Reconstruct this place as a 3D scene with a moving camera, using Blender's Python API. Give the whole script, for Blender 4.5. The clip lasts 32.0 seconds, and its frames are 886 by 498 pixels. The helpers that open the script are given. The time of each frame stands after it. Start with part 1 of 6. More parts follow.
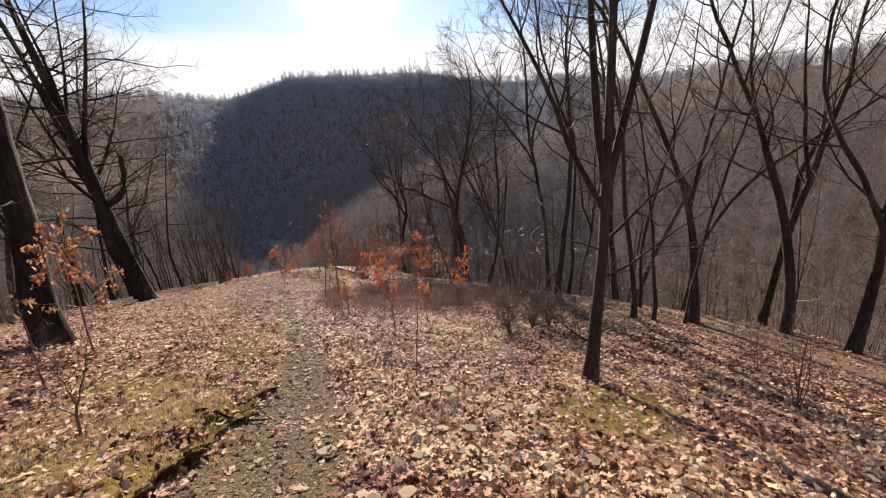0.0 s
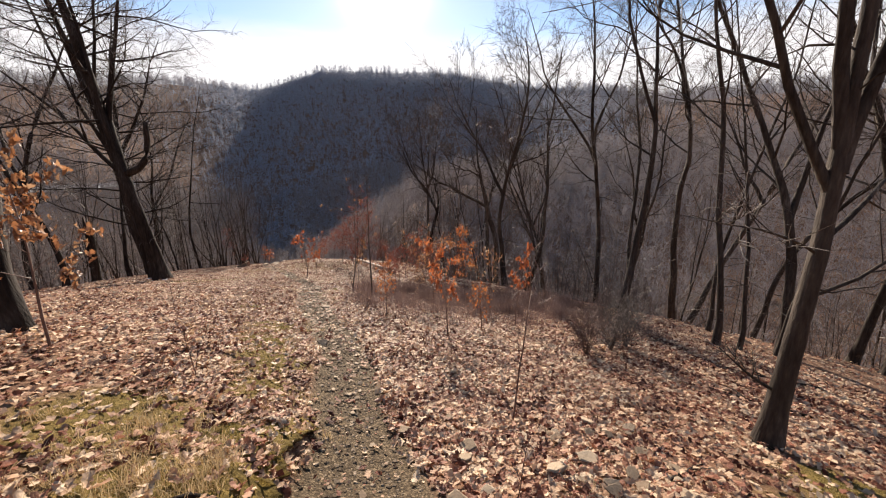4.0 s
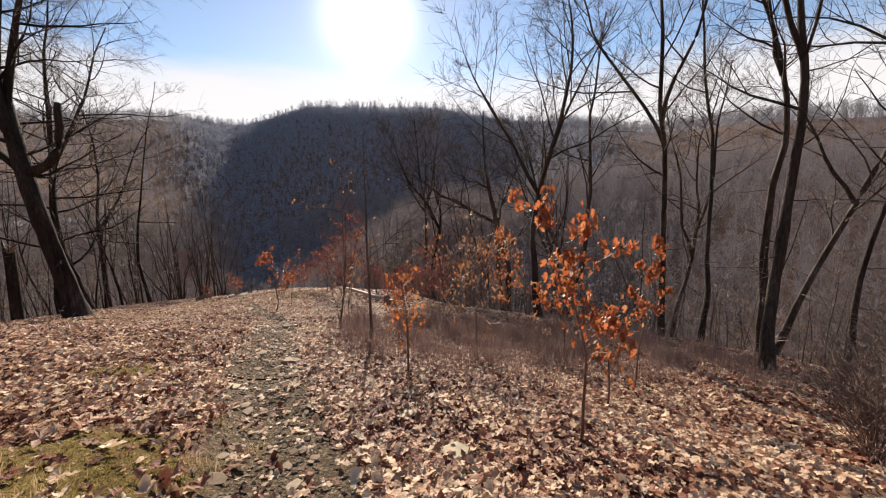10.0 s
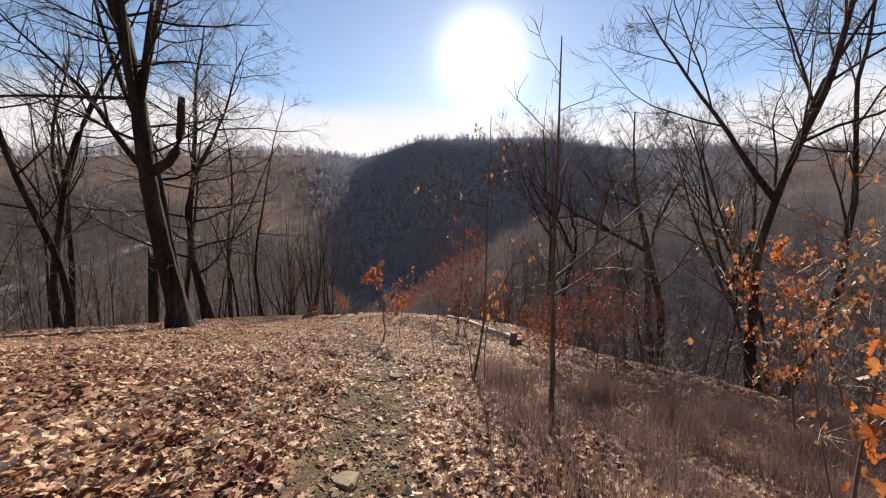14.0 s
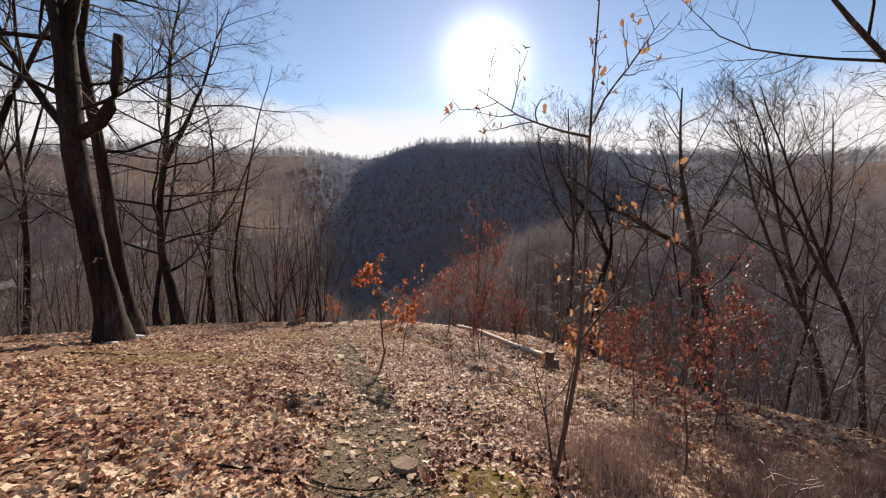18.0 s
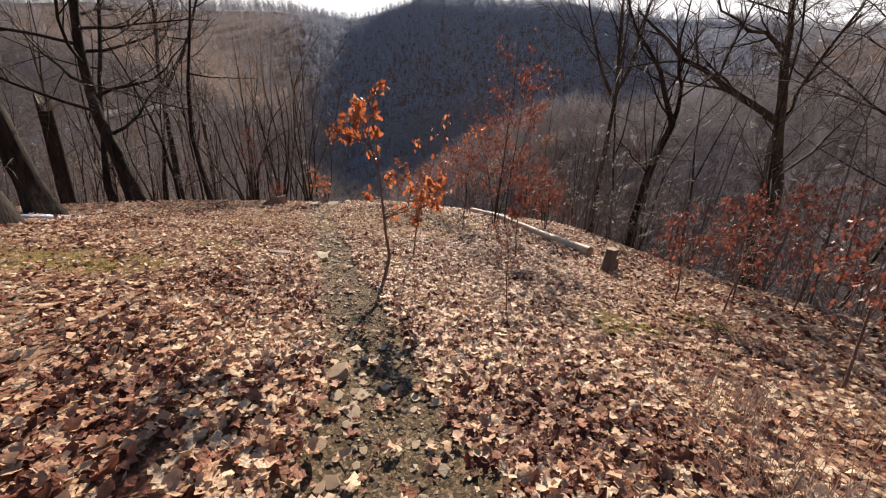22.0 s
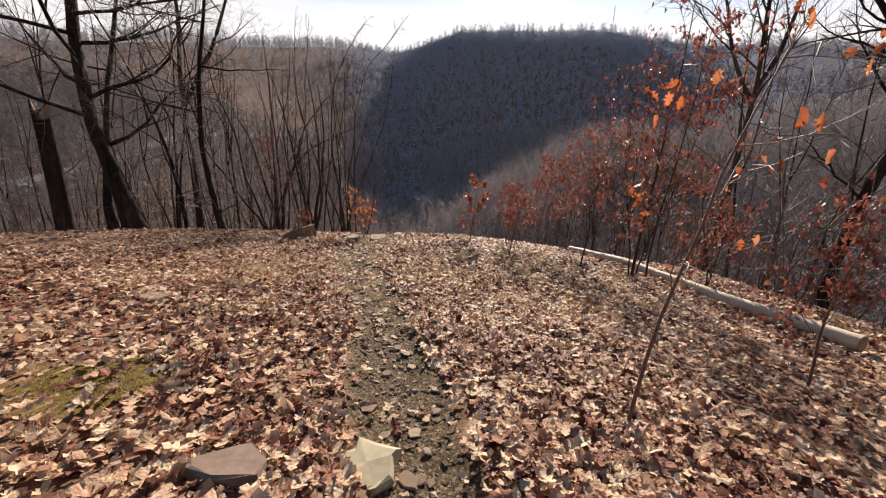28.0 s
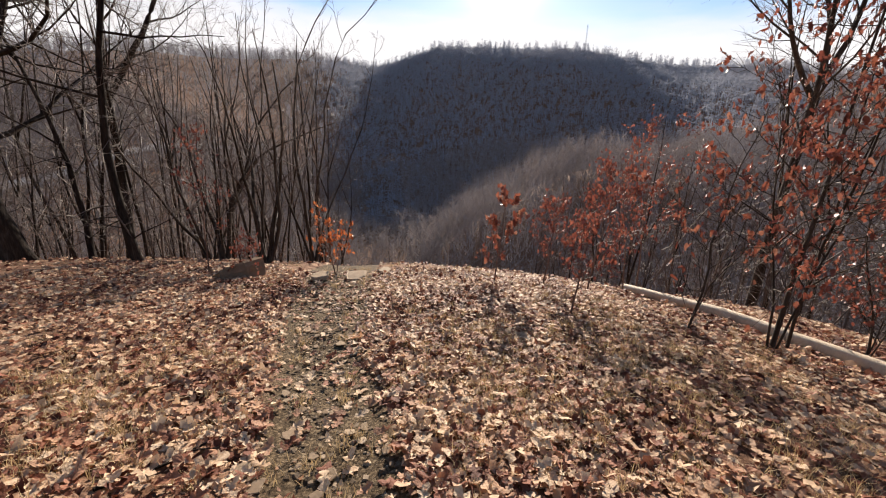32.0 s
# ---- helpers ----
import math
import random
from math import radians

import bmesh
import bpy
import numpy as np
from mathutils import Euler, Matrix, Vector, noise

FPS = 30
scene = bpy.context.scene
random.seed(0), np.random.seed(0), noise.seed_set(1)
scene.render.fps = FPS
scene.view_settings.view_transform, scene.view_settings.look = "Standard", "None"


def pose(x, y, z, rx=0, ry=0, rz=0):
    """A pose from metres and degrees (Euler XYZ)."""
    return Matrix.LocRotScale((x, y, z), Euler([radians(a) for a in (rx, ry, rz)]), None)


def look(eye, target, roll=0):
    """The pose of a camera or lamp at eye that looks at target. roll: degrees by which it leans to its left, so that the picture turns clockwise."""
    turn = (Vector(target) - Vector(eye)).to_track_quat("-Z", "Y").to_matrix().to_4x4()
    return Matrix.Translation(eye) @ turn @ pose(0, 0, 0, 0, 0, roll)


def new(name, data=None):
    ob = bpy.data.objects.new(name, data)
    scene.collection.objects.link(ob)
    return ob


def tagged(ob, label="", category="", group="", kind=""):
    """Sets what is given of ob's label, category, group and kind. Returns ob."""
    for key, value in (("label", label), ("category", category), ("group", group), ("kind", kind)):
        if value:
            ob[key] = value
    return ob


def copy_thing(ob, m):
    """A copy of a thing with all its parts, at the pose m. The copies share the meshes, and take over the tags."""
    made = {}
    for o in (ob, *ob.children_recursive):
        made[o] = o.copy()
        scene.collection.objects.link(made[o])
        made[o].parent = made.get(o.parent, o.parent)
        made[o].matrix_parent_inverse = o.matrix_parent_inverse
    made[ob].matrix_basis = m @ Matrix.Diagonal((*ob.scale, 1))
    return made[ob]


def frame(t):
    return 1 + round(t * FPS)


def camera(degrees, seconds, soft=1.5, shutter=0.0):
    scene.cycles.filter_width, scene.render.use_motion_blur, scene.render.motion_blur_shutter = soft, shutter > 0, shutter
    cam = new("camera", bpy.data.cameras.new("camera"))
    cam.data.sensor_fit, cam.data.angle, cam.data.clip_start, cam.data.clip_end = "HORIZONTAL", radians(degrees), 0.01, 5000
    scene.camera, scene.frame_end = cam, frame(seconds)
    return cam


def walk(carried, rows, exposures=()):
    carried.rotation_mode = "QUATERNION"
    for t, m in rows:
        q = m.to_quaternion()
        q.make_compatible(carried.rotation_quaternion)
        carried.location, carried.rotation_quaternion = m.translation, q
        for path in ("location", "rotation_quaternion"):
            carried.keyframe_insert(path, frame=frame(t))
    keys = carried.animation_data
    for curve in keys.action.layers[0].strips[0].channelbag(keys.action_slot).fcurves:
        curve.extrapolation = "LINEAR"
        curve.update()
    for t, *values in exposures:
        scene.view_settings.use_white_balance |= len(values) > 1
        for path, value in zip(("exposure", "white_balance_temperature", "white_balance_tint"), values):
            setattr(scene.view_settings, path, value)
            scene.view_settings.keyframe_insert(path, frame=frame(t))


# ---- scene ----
cam = camera(95.8, 32.0, soft=1.15)
EXPOSURE = ((0, 1.25, 6590, 14), (4, 1.26, 6590, 14), (7, 1.13, 6590, 14), (12, 1.08, 6590, 14), (18, 1.05, 6590, 14), (22, 1.23, 6590, 14), (23, 1.3, 6590, 14), (24.5, 1.24, 6590, 14), (28, 1.17, 6590, 14), (32, 1.17, 6590, 14))
PATH = [
    (0, (4.394, 0.088, 2.463), (4.818, 1.984, 1.987), -4.5),
    (0.5, (4.258, 0.384, 2.414), (4.707, 2.27, 1.922), -4.6),
    (1, (4.055, 0.656, 2.392), (4.499, 2.54, 1.889), -4.1),
    (1.5, (3.93, 1.029, 2.252), (4.339, 2.917, 1.736), -3.3),
    (2, (3.785, 1.382, 2.144), (4.154, 3.272, 1.605), -2.4),
    (2.5, (3.819, 1.756, 2.048), (4.153, 3.646, 1.485), -1.7),
    (3, (3.914, 2.034, 1.97), (4.238, 3.927, 1.411), -1.2),
    (3.5, (3.774, 2.232, 1.854), (4.101, 4.137, 1.338), -0.7),
    (5.5, (3.202, 3.521, 1.338), (3.763, 5.405, 0.969), -1.2),
    (6, (3.09, 3.93, 1.172), (3.756, 5.777, 0.79), -0.6),
    (6.5, (3.161, 4.343, 1.004), (3.839, 6.188, 0.636), -0.6),
    (7, (3.236, 4.838, 0.833), (3.895, 6.703, 0.535), -1.9),
    (7.5, (3.186, 5.329, 0.664), (3.787, 7.223, 0.433), -2.6),
    (8, (3.144, 5.834, 0.539), (3.7, 7.743, 0.33), -3.3),
    (8.5, (3.181, 6.276, 0.368), (3.769, 8.175, 0.147), -3.9),
    (9, (3.228, 6.744, 0.258), (3.87, 8.622, 0.01), -3.9),
    (9.5, (3.302, 7.299, 0.137), (3.882, 9.192, -0.145), -2.7),
    (10, (3.267, 7.849, -0.005), (3.687, 9.78, -0.313), -1.4),
    (10.5, (3.241, 8.42, -0.107), (3.505, 10.38, -0.409), -0.7),
    (11, (3.214, 9.043, -0.239), (3.404, 11.017, -0.501), -0.9),
    (11.5, (3.145, 9.602, -0.353), (3.277, 11.586, -0.561), -0.9),
    (12, (3.024, 10.194, -0.472), (3.085, 12.187, -0.628), -0.9),
    (12.5, (2.851, 10.719, -0.558), (2.842, 12.716, -0.677), -0.6),
    (13, (2.648, 11.266, -0.661), (2.563, 13.261, -0.767), -0.4),
    (13.5, (2.483, 11.816, -0.81), (2.391, 13.808, -0.964), -0.1),
    (15.5, (2.248, 13.452, -0.931), (2.232, 15.446, -1.081), -0.9),
    (16, (2.206, 14.034, -1.046), (2.06, 16.025, -1.159), -0.2),
    (16.5, (2.076, 14.51, -1.124), (1.877, 16.497, -1.223), -0.2),
    (17, (1.917, 14.873, -1.17), (1.753, 16.865, -1.256), 0.5),
    (17.5, (1.836, 15.377, -1.347), (1.749, 17.375, -1.406), 0.8),
    (18, (1.687, 15.89, -1.473), (1.608, 17.884, -1.608), 0.6),
    (18.5, (1.588, 16.319, -1.531), (1.524, 18.298, -1.811), 1.2),
    (19, (1.593, 16.843, -1.667), (1.533, 18.816, -1.99), 1.7),
    (19.5, (1.437, 17.265, -1.791), (1.396, 19.242, -2.093), 1.7),
    (20, (1.34, 17.856, -1.906), (1.322, 19.833, -2.209), 1.5),
    (20.5, (1.24, 18.358, -2.011), (1.242, 20.326, -2.365), 1.3),
    (21, (1.192, 18.865, -2.143), (1.187, 20.81, -2.608), 1.5),
    (21.5, (1.125, 19.304, -2.243), (1.081, 21.213, -2.838), 1.6),
    (22, (0.864, 19.701, -2.38), (0.822, 21.57, -3.091), 2.0),
    (22.5, (0.728, 20.167, -2.518), (0.632, 21.992, -3.33), 3.1),
    (23, (0.614, 20.608, -2.706), (0.517, 22.444, -3.494), 2.5),
    (23.5, (0.554, 21.058, -2.793), (0.485, 22.932, -3.488), 1.8),
    (24, (0.528, 21.51, -2.885), (0.433, 23.405, -3.519), 1.8),
    (24.5, (0.446, 21.913, -2.994), (0.273, 23.806, -3.617), 2.4),
    (25, (0.383, 22.453, -3.123), (0.088, 24.331, -3.745), 3.6),
    (25.5, (0.352, 22.794, -3.166), (-0.042, 24.655, -3.782), 3.6),
    (27.5, (-0.702, 24.263, -3.361), (-0.994, 26.146, -3.968), 1.7),
    (28, (-0.929, 24.685, -3.438), (-1.146, 26.582, -4.032), 1.6),
    (28.5, (-0.945, 25.217, -3.497), (-1.115, 27.13, -4.057), 2.3),
    (29, (-1.011, 25.719, -3.553), (-1.192, 27.635, -4.096), 2.7),
    (29.5, (-1.107, 26.272, -3.611), (-1.321, 28.191, -4.135), 2.9),
    (30, (-1.26, 26.78, -3.646), (-1.483, 28.697, -4.168), 2.4),
    (30.5, (-1.475, 27.247, -3.735), (-1.67, 29.167, -4.258), 2.2),
    (31, (-1.711, 27.7, -3.864), (-1.855, 29.622, -4.398), 1.9),
    (31.5, (-1.93, 27.932, -3.918), (-2.027, 29.857, -4.453), 1.9),
    (32, (-1.983, 28.317, -3.952), (-2.097, 30.243, -4.481), 2.1),
]
walk(cam, [(t, look(e, g, r)) for t, e, g, r in PATH], EXPOSURE)

# ---- sun, sky, exposure ----
SUN_AZ, SUN_EL = 3.2, 21.3


def sun_way():
    a, e = radians(SUN_AZ), radians(SUN_EL)
    return Vector((math.sin(a) * math.cos(e), math.cos(a) * math.cos(e), math.sin(e)))


def make_world():
    world = bpy.data.worlds.new("winter_sky")
    scene.world = world
    world.use_nodes = True
    nodes, links = world.node_tree.nodes, world.node_tree.links
    back = nodes["Background"]
    sky = nodes.new("ShaderNodeTexSky")
    sky.sky_type, sky.sun_disc = "NISHITA", False
    sky.sun_elevation, sky.sun_rotation = radians(SUN_EL), radians(SUN_AZ)
    sky.air_density, sky.dust_density, sky.ozone_density, sky.altitude = 1.0, 0.15, 2.2, 300
    coord = nodes.new("ShaderNodeTexCoord")
    split = nodes.new("ShaderNodeSeparateXYZ")
    links.new(coord.outputs["Generated"], split.inputs[0])
    # thin bank of high cloud low in the south, with a soft upper edge
    squash = nodes.new("ShaderNodeMapping")
    squash.inputs["Scale"].default_value = (1.6, 1.6, 9.0)
    links.new(coord.outputs["Generated"], squash.inputs[0])
    wisps = nodes.new("ShaderNodeTexNoise")
    wisps.inputs["Scale"].default_value, wisps.inputs["Detail"].default_value, wisps.inputs["Roughness"].default_value = 1.6, 7, 0.55
    links.new(squash.outputs[0], wisps.inputs["Vector"])
    lift = nodes.new("ShaderNodeMath")
    lift.operation, lift.inputs[1].default_value = "MULTIPLY_ADD", 0.12
    links.new(wisps.outputs["Fac"], lift.inputs[0])
    links.new(split.outputs["Z"], lift.inputs[2])
    bank = nodes.new("ShaderNodeMapRange")
    bank.interpolation_type = "SMOOTHSTEP"
    bank.inputs["From Min"].default_value, bank.inputs["From Max"].default_value = 0.335, 0.255
    bank.inputs["To Min"].default_value, bank.inputs["To Max"].default_value = 0.02, 0.88
    links.new(lift.outputs[0], bank.inputs["Value"])
    cloud = nodes.new("ShaderNodeMixRGB")
    cloud.inputs["Color2"].default_value = (7.2, 6.95, 6.65, 1)
    links.new(bank.outputs["Result"], cloud.inputs["Fac"])
    links.new(sky.outputs[0], cloud.inputs["Color1"])
    # the bright veil round the sun
    dot = nodes.new("ShaderNodeVectorMath")
    dot.operation = "DOT_PRODUCT"
    dot.inputs[1].default_value = sun_way()
    links.new(coord.outputs["Generated"], dot.inputs[0])
    close = nodes.new("ShaderNodeMapRange")
    close.inputs["From Min"].default_value, close.inputs["From Max"].default_value = math.cos(radians(10.0)), 1.0
    links.new(dot.outputs["Value"], close.inputs["Value"])
    power = nodes.new("ShaderNodeMath")
    power.operation, power.inputs[1].default_value = "POWER", 4.2
    links.new(close.outputs["Result"], power.inputs[0])
    glow = nodes.new("ShaderNodeMixRGB")
    glow.blend_type, glow.inputs["Fac"].default_value = "ADD", 1.0
    warm = nodes.new("ShaderNodeVectorMath")
    warm.operation = "SCALE"
    warm.inputs[0].default_value = (8.5, 8.2, 7.7)
    links.new(power.outputs[0], warm.inputs["Scale"])
    links.new(cloud.outputs[0], glow.inputs["Color1"])
    links.new(warm.outputs[0], glow.inputs["Color2"])
    links.new(glow.outputs[0], back.inputs["Color"])
    back.inputs["Strength"].default_value = 0.067


make_world()
sun = new("sun", bpy.data.lights.new("sun", "SUN"))
sun.data.energy, sun.data.angle, sun.data.color = 5.0, radians(0.55), (1.0, 0.9, 0.76)
sun.matrix_basis = look((0, 0, 60), Vector((0, 0, 60)) - sun_way())
sun.visible_glossy = True


# ---- materials ----
def surface(name, colours, scale=8.0, rough=0.85, bump=0.3, bump_scale=40.0, detail=8, stretch=(1, 1, 1), spread=0.25, thin=0.0, metal=0.0, per_piece="", patch=0.0, gloss=0.5):
    """A rough natural surface: colour runs through the given ones by noise at two scales, with fine relief.
    per_piece: 'object' or 'island' shifts the brightness piece by piece. thin: share of light let through."""
    mat = bpy.data.materials.new(name)
    mat.use_nodes = True
    nodes, links = mat.node_tree.nodes, mat.node_tree.links
    bsdf = nodes["Principled BSDF"]
    coord = nodes.new("ShaderNodeTexCoord")
    mapping = nodes.new("ShaderNodeMapping")
    mapping.inputs["Scale"].default_value = stretch
    links.new(coord.outputs["Object"], mapping.inputs[0])
    tex = nodes.new("ShaderNodeTexNoise")
    tex.inputs["Scale"].default_value, tex.inputs["Detail"].default_value, tex.inputs["Roughness"].default_value = scale, detail, 0.65
    links.new(mapping.outputs[0], tex.inputs["Vector"])
    big = nodes.new("ShaderNodeTexNoise")
    big.inputs["Scale"].default_value, big.inputs["Detail"].default_value = scale / 9, 4
    links.new(mapping.outputs[0], big.inputs["Vector"])
    blend = nodes.new("ShaderNodeMath")
    blend.operation, blend.inputs[1].default_value = "MULTIPLY_ADD", 0.5
    links.new(big.outputs["Fac"], blend.inputs[0])
    half = nodes.new("ShaderNodeMath")
    half.operation, half.inputs[1].default_value = "MULTIPLY", 0.5
    links.new(tex.outputs["Fac"], half.inputs[0])
    links.new(half.outputs[0], blend.inputs[2])
    value = blend.outputs[0]
    if per_piece:
        info = nodes.new("ShaderNodeObjectInfo" if per_piece == "object" else "ShaderNodeNewGeometry")
        shift = nodes.new("ShaderNodeMath")
        shift.operation, shift.inputs[1].default_value = "MULTIPLY_ADD", 0.75
        links.new(info.outputs["Random" if per_piece == "object" else "Random Per Island"], shift.inputs[0])
        less = nodes.new("ShaderNodeMath")
        less.operation, less.inputs[1].default_value = "MULTIPLY_ADD", 0.5
        less.inputs[2].default_value = -0.12
        links.new(value, less.inputs[0])
        links.new(less.outputs[0], shift.inputs[2])
        value = shift.outputs[0]
        if patch:
            drift = nodes.new("ShaderNodeTexNoise")
            drift.inputs["Scale"].default_value, drift.inputs["Detail"].default_value = patch, 5
            links.new(coord.outputs["Object"], drift.inputs["Vector"])
            sway = nodes.new("ShaderNodeMath")
            sway.operation, sway.inputs[1].default_value = "MULTIPLY_ADD", 1.15
            links.new(drift.outputs["Fac"], sway.inputs[0])
            centre = nodes.new("ShaderNodeMath")
            centre.operation, centre.inputs[1].default_value = "SUBTRACT", 0.665
            links.new(value, centre.inputs[0])
            links.new(centre.outputs[0], sway.inputs[2])
            value = sway.outputs[0]
        low, high = 0.05, 0.95
    else:
        low, high = 0.5 - spread, 0.5 + spread
    ramp = nodes.new("ShaderNodeValToRGB")
    elements = ramp.color_ramp.elements
    while len(elements) < len(colours):
        elements.new(0.5)
    for n, (element, colour) in enumerate(zip(elements, colours)):
        element.position = low + (high - low) * n / max(1, len(colours) - 1)
        element.color = (*colour, 1)
    links.new(value, ramp.inputs[0])
    links.new(ramp.outputs[0], bsdf.inputs["Base Color"])
    bsdf.inputs["Roughness"].default_value, bsdf.inputs["Metallic"].default_value = rough, metal
    bsdf.inputs["Specular IOR Level"].default_value = gloss
    if bump:
        fine = nodes.new("ShaderNodeTexNoise")
        fine.inputs["Scale"].default_value, fine.inputs["Detail"].default_value = bump_scale, 6
        links.new(mapping.outputs[0], fine.inputs["Vector"])
        relief = nodes.new("ShaderNodeBump")
        relief.inputs["Strength"].default_value, relief.inputs["Distance"].default_value = bump, 0.02
        links.new(fine.outputs["Fac"], relief.inputs["Height"])
        links.new(relief.outputs[0], bsdf.inputs["Normal"])
    if thin:
        through_light = nodes.new("ShaderNodeBsdfTranslucent")
        links.new(ramp.outputs[0], through_light.inputs["Color"])
        mix = nodes.new("ShaderNodeMixShader")
        mix.inputs[0].default_value = thin
        links.new(bsdf.outputs[0], mix.inputs[1])
        links.new(through_light.outputs[0], mix.inputs[2])
        links.new(mix.outputs[0], nodes["Material Output"].inputs["Surface"])
    return mat


BARK = surface("bark", ((0.008, 0.0055, 0.004), (0.022, 0.0155, 0.0115), (0.04, 0.03, 0.0225), (0.088, 0.069, 0.055)), 16, 0.95, 1.0, 30, stretch=(1, 1, 0.16), spread=0.14, gloss=0.15)
BARK_PALE = surface("bark_pale", ((0.05, 0.038, 0.028), (0.12, 0.092, 0.066), (0.24, 0.19, 0.135)), 11, 0.85, 0.6, 30, stretch=(1, 1, 0.25))
BARK_YOUNG = surface("young_bark", ((0.03, 0.021, 0.015), (0.085, 0.062, 0.046), (0.15, 0.116, 0.09), (0.24, 0.195, 0.155)), 16, 0.8, 0.6, 40, stretch=(1, 1, 0.3), spread=0.16, gloss=0.3)
BARK_MID = surface("bark_grey", ((0.014, 0.01, 0.007), (0.042, 0.031, 0.023), (0.075, 0.058, 0.044), (0.16, 0.128, 0.098)), 16, 0.9, 0.8, 30, stretch=(1, 1, 0.2), spread=0.16, gloss=0.15)
TWIG = surface("twig_bark", ((0.05, 0.036, 0.028), (0.11, 0.082, 0.064), (0.19, 0.15, 0.12)), 6, 0.7, 0.0)
TWIG_RED = surface("sapling_bark", ((0.06, 0.03, 0.022), (0.15, 0.085, 0.06), (0.26, 0.17, 0.13)), 20, 0.62, 0.2, 60)
# pale bluish grey: distance haze put into the wood's base colour
HAZY_FAR_WOOD = surface("hazy_far_wood", ((0.225, 0.216, 0.232), (0.268, 0.258, 0.275), (0.316, 0.305, 0.32)), 0.08, 0.95, 0.0, thin=0.22, per_piece="island")
FLANK_WOOD = surface("flank_wood", ((0.22, 0.19, 0.178), (0.29, 0.255, 0.24), (0.36, 0.318, 0.302)), 0.08, 0.95, 0.0, thin=0.15, per_piece="island")
# darker copy of the flank wood, with shade put into its colour
SHADED_FLANK_WOOD = surface("shaded_flank_wood", ((0.17, 0.15, 0.142), (0.225, 0.2, 0.19), (0.28, 0.252, 0.242)), 0.08, 0.95, 0.0, thin=0.1, per_piece="island")
# light slate blue stands in for the haze over the middle hill
HAZY_HILL_WOOD = surface("hazy_hill_wood", ((0.31, 0.327, 0.37), (0.33, 0.347, 0.392), (0.35, 0.367, 0.413)), 0.08, 0.95, 0.0, thin=0.3, per_piece="island")
LITTER = surface("dry_leaf", ((0.095, 0.03, 0.018), (0.275, 0.108, 0.063), (0.465, 0.27, 0.167), (0.605, 0.41, 0.26), (0.725, 0.553, 0.375), (0.64, 0.44, 0.282)), 30, 0.62, 0.5, 60, thin=0.26, per_piece="island", patch=0.9, gloss=0.14)
LITTER_ONE = surface("dry_leaf_single", ((0.2, 0.05, 0.025), (0.5, 0.27, 0.16), (0.68, 0.47, 0.29), (0.78, 0.6, 0.4)), 30, 0.55, 0.25, 120, thin=0.25, per_piece="object", gloss=0.3)
LEAF_ORANGE = surface("orange_leaf", ((0.19, 0.05, 0.018), (0.33, 0.088, 0.03), (0.42, 0.13, 0.048), (0.48, 0.22, 0.1)), 25, 0.5, 0.15, 90, thin=0.48, per_piece="object")
LEAF_TAN = surface("tan_leaf", ((0.17, 0.07, 0.03), (0.29, 0.125, 0.055), (0.37, 0.19, 0.09), (0.45, 0.29, 0.17)), 25, 0.5, 0.15, 90, thin=0.42, per_piece="object")
LEAF_RED = surface("red_leaf", ((0.12, 0.034, 0.023), (0.22, 0.064, 0.04), (0.3, 0.105, 0.064), (0.38, 0.19, 0.125)), 25, 0.45, 0.15, 90, thin=0.32, per_piece="object")
FOLIAGE_ORANGE = surface("orange_foliage", ((0.26, 0.07, 0.02), (0.42, 0.13, 0.035), (0.52, 0.21, 0.065)), 25, 0.5, 0.0, thin=0.5, per_piece="island")
FOLIAGE_RED = surface("red_foliage", ((0.12, 0.034, 0.025), (0.21, 0.062, 0.042), (0.3, 0.11, 0.07)), 25, 0.5, 0.0, thin=0.42, per_piece="island")
BRUSH = surface("dry_brush", ((0.1, 0.06, 0.05), (0.18, 0.115, 0.098), (0.28, 0.195, 0.165)), 10, 0.7, 0.0, thin=0.3, per_piece="island")
GRASS = surface("dead_grass", ((0.26, 0.17, 0.08), (0.46, 0.33, 0.17), (0.62, 0.48, 0.28)), 10, 0.75, 0.0, thin=0.3, per_piece="island")
STONE = surface("sandstone", ((0.17, 0.115, 0.072), (0.33, 0.24, 0.155), (0.5, 0.39, 0.27)), 9, 0.9, 0.25, 90, per_piece="object", gloss=0.2)
CHIPS = surface("sandstone_chips", ((0.17, 0.115, 0.072), (0.33, 0.24, 0.155), (0.5, 0.39, 0.27)), 9, 0.9, 0.25, 90, per_piece="island", gloss=0.2)
STONE_BROWN = surface("brown_stone", ((0.1, 0.06, 0.04), (0.18, 0.115, 0.08), (0.28, 0.19, 0.135)), 9, 0.85, 0.2, 90)
SLAB = surface("yellow_slab", ((0.26, 0.21, 0.12), (0.42, 0.35, 0.21), (0.54, 0.46, 0.3)), 7, 0.8, 0.12, 90)
GRAVEL = surface("gravel_chips", ((0.045, 0.032, 0.021), (0.115, 0.084, 0.056), (0.22, 0.166, 0.114), (0.42, 0.325, 0.225)), 20, 0.95, 0.3, 80, per_piece="island", gloss=0.1)
LOG_WOOD = surface("barkless_log", ((0.38, 0.28, 0.18), (0.56, 0.44, 0.3), (0.7, 0.58, 0.42)), 10, 0.75, 0.4, 40, stretch=(3, 3, 0.3))
END_WOOD = surface("sawn_end", ((0.16, 0.1, 0.06), (0.3, 0.2, 0.12), (0.42, 0.3, 0.2)), 12, 0.85, 0.4, 50)
ROAD = surface("pale_road", ((0.16, 0.155, 0.15), (0.26, 0.255, 0.25), (0.36, 0.36, 0.36)), 0.2, 0.9, 0.0)
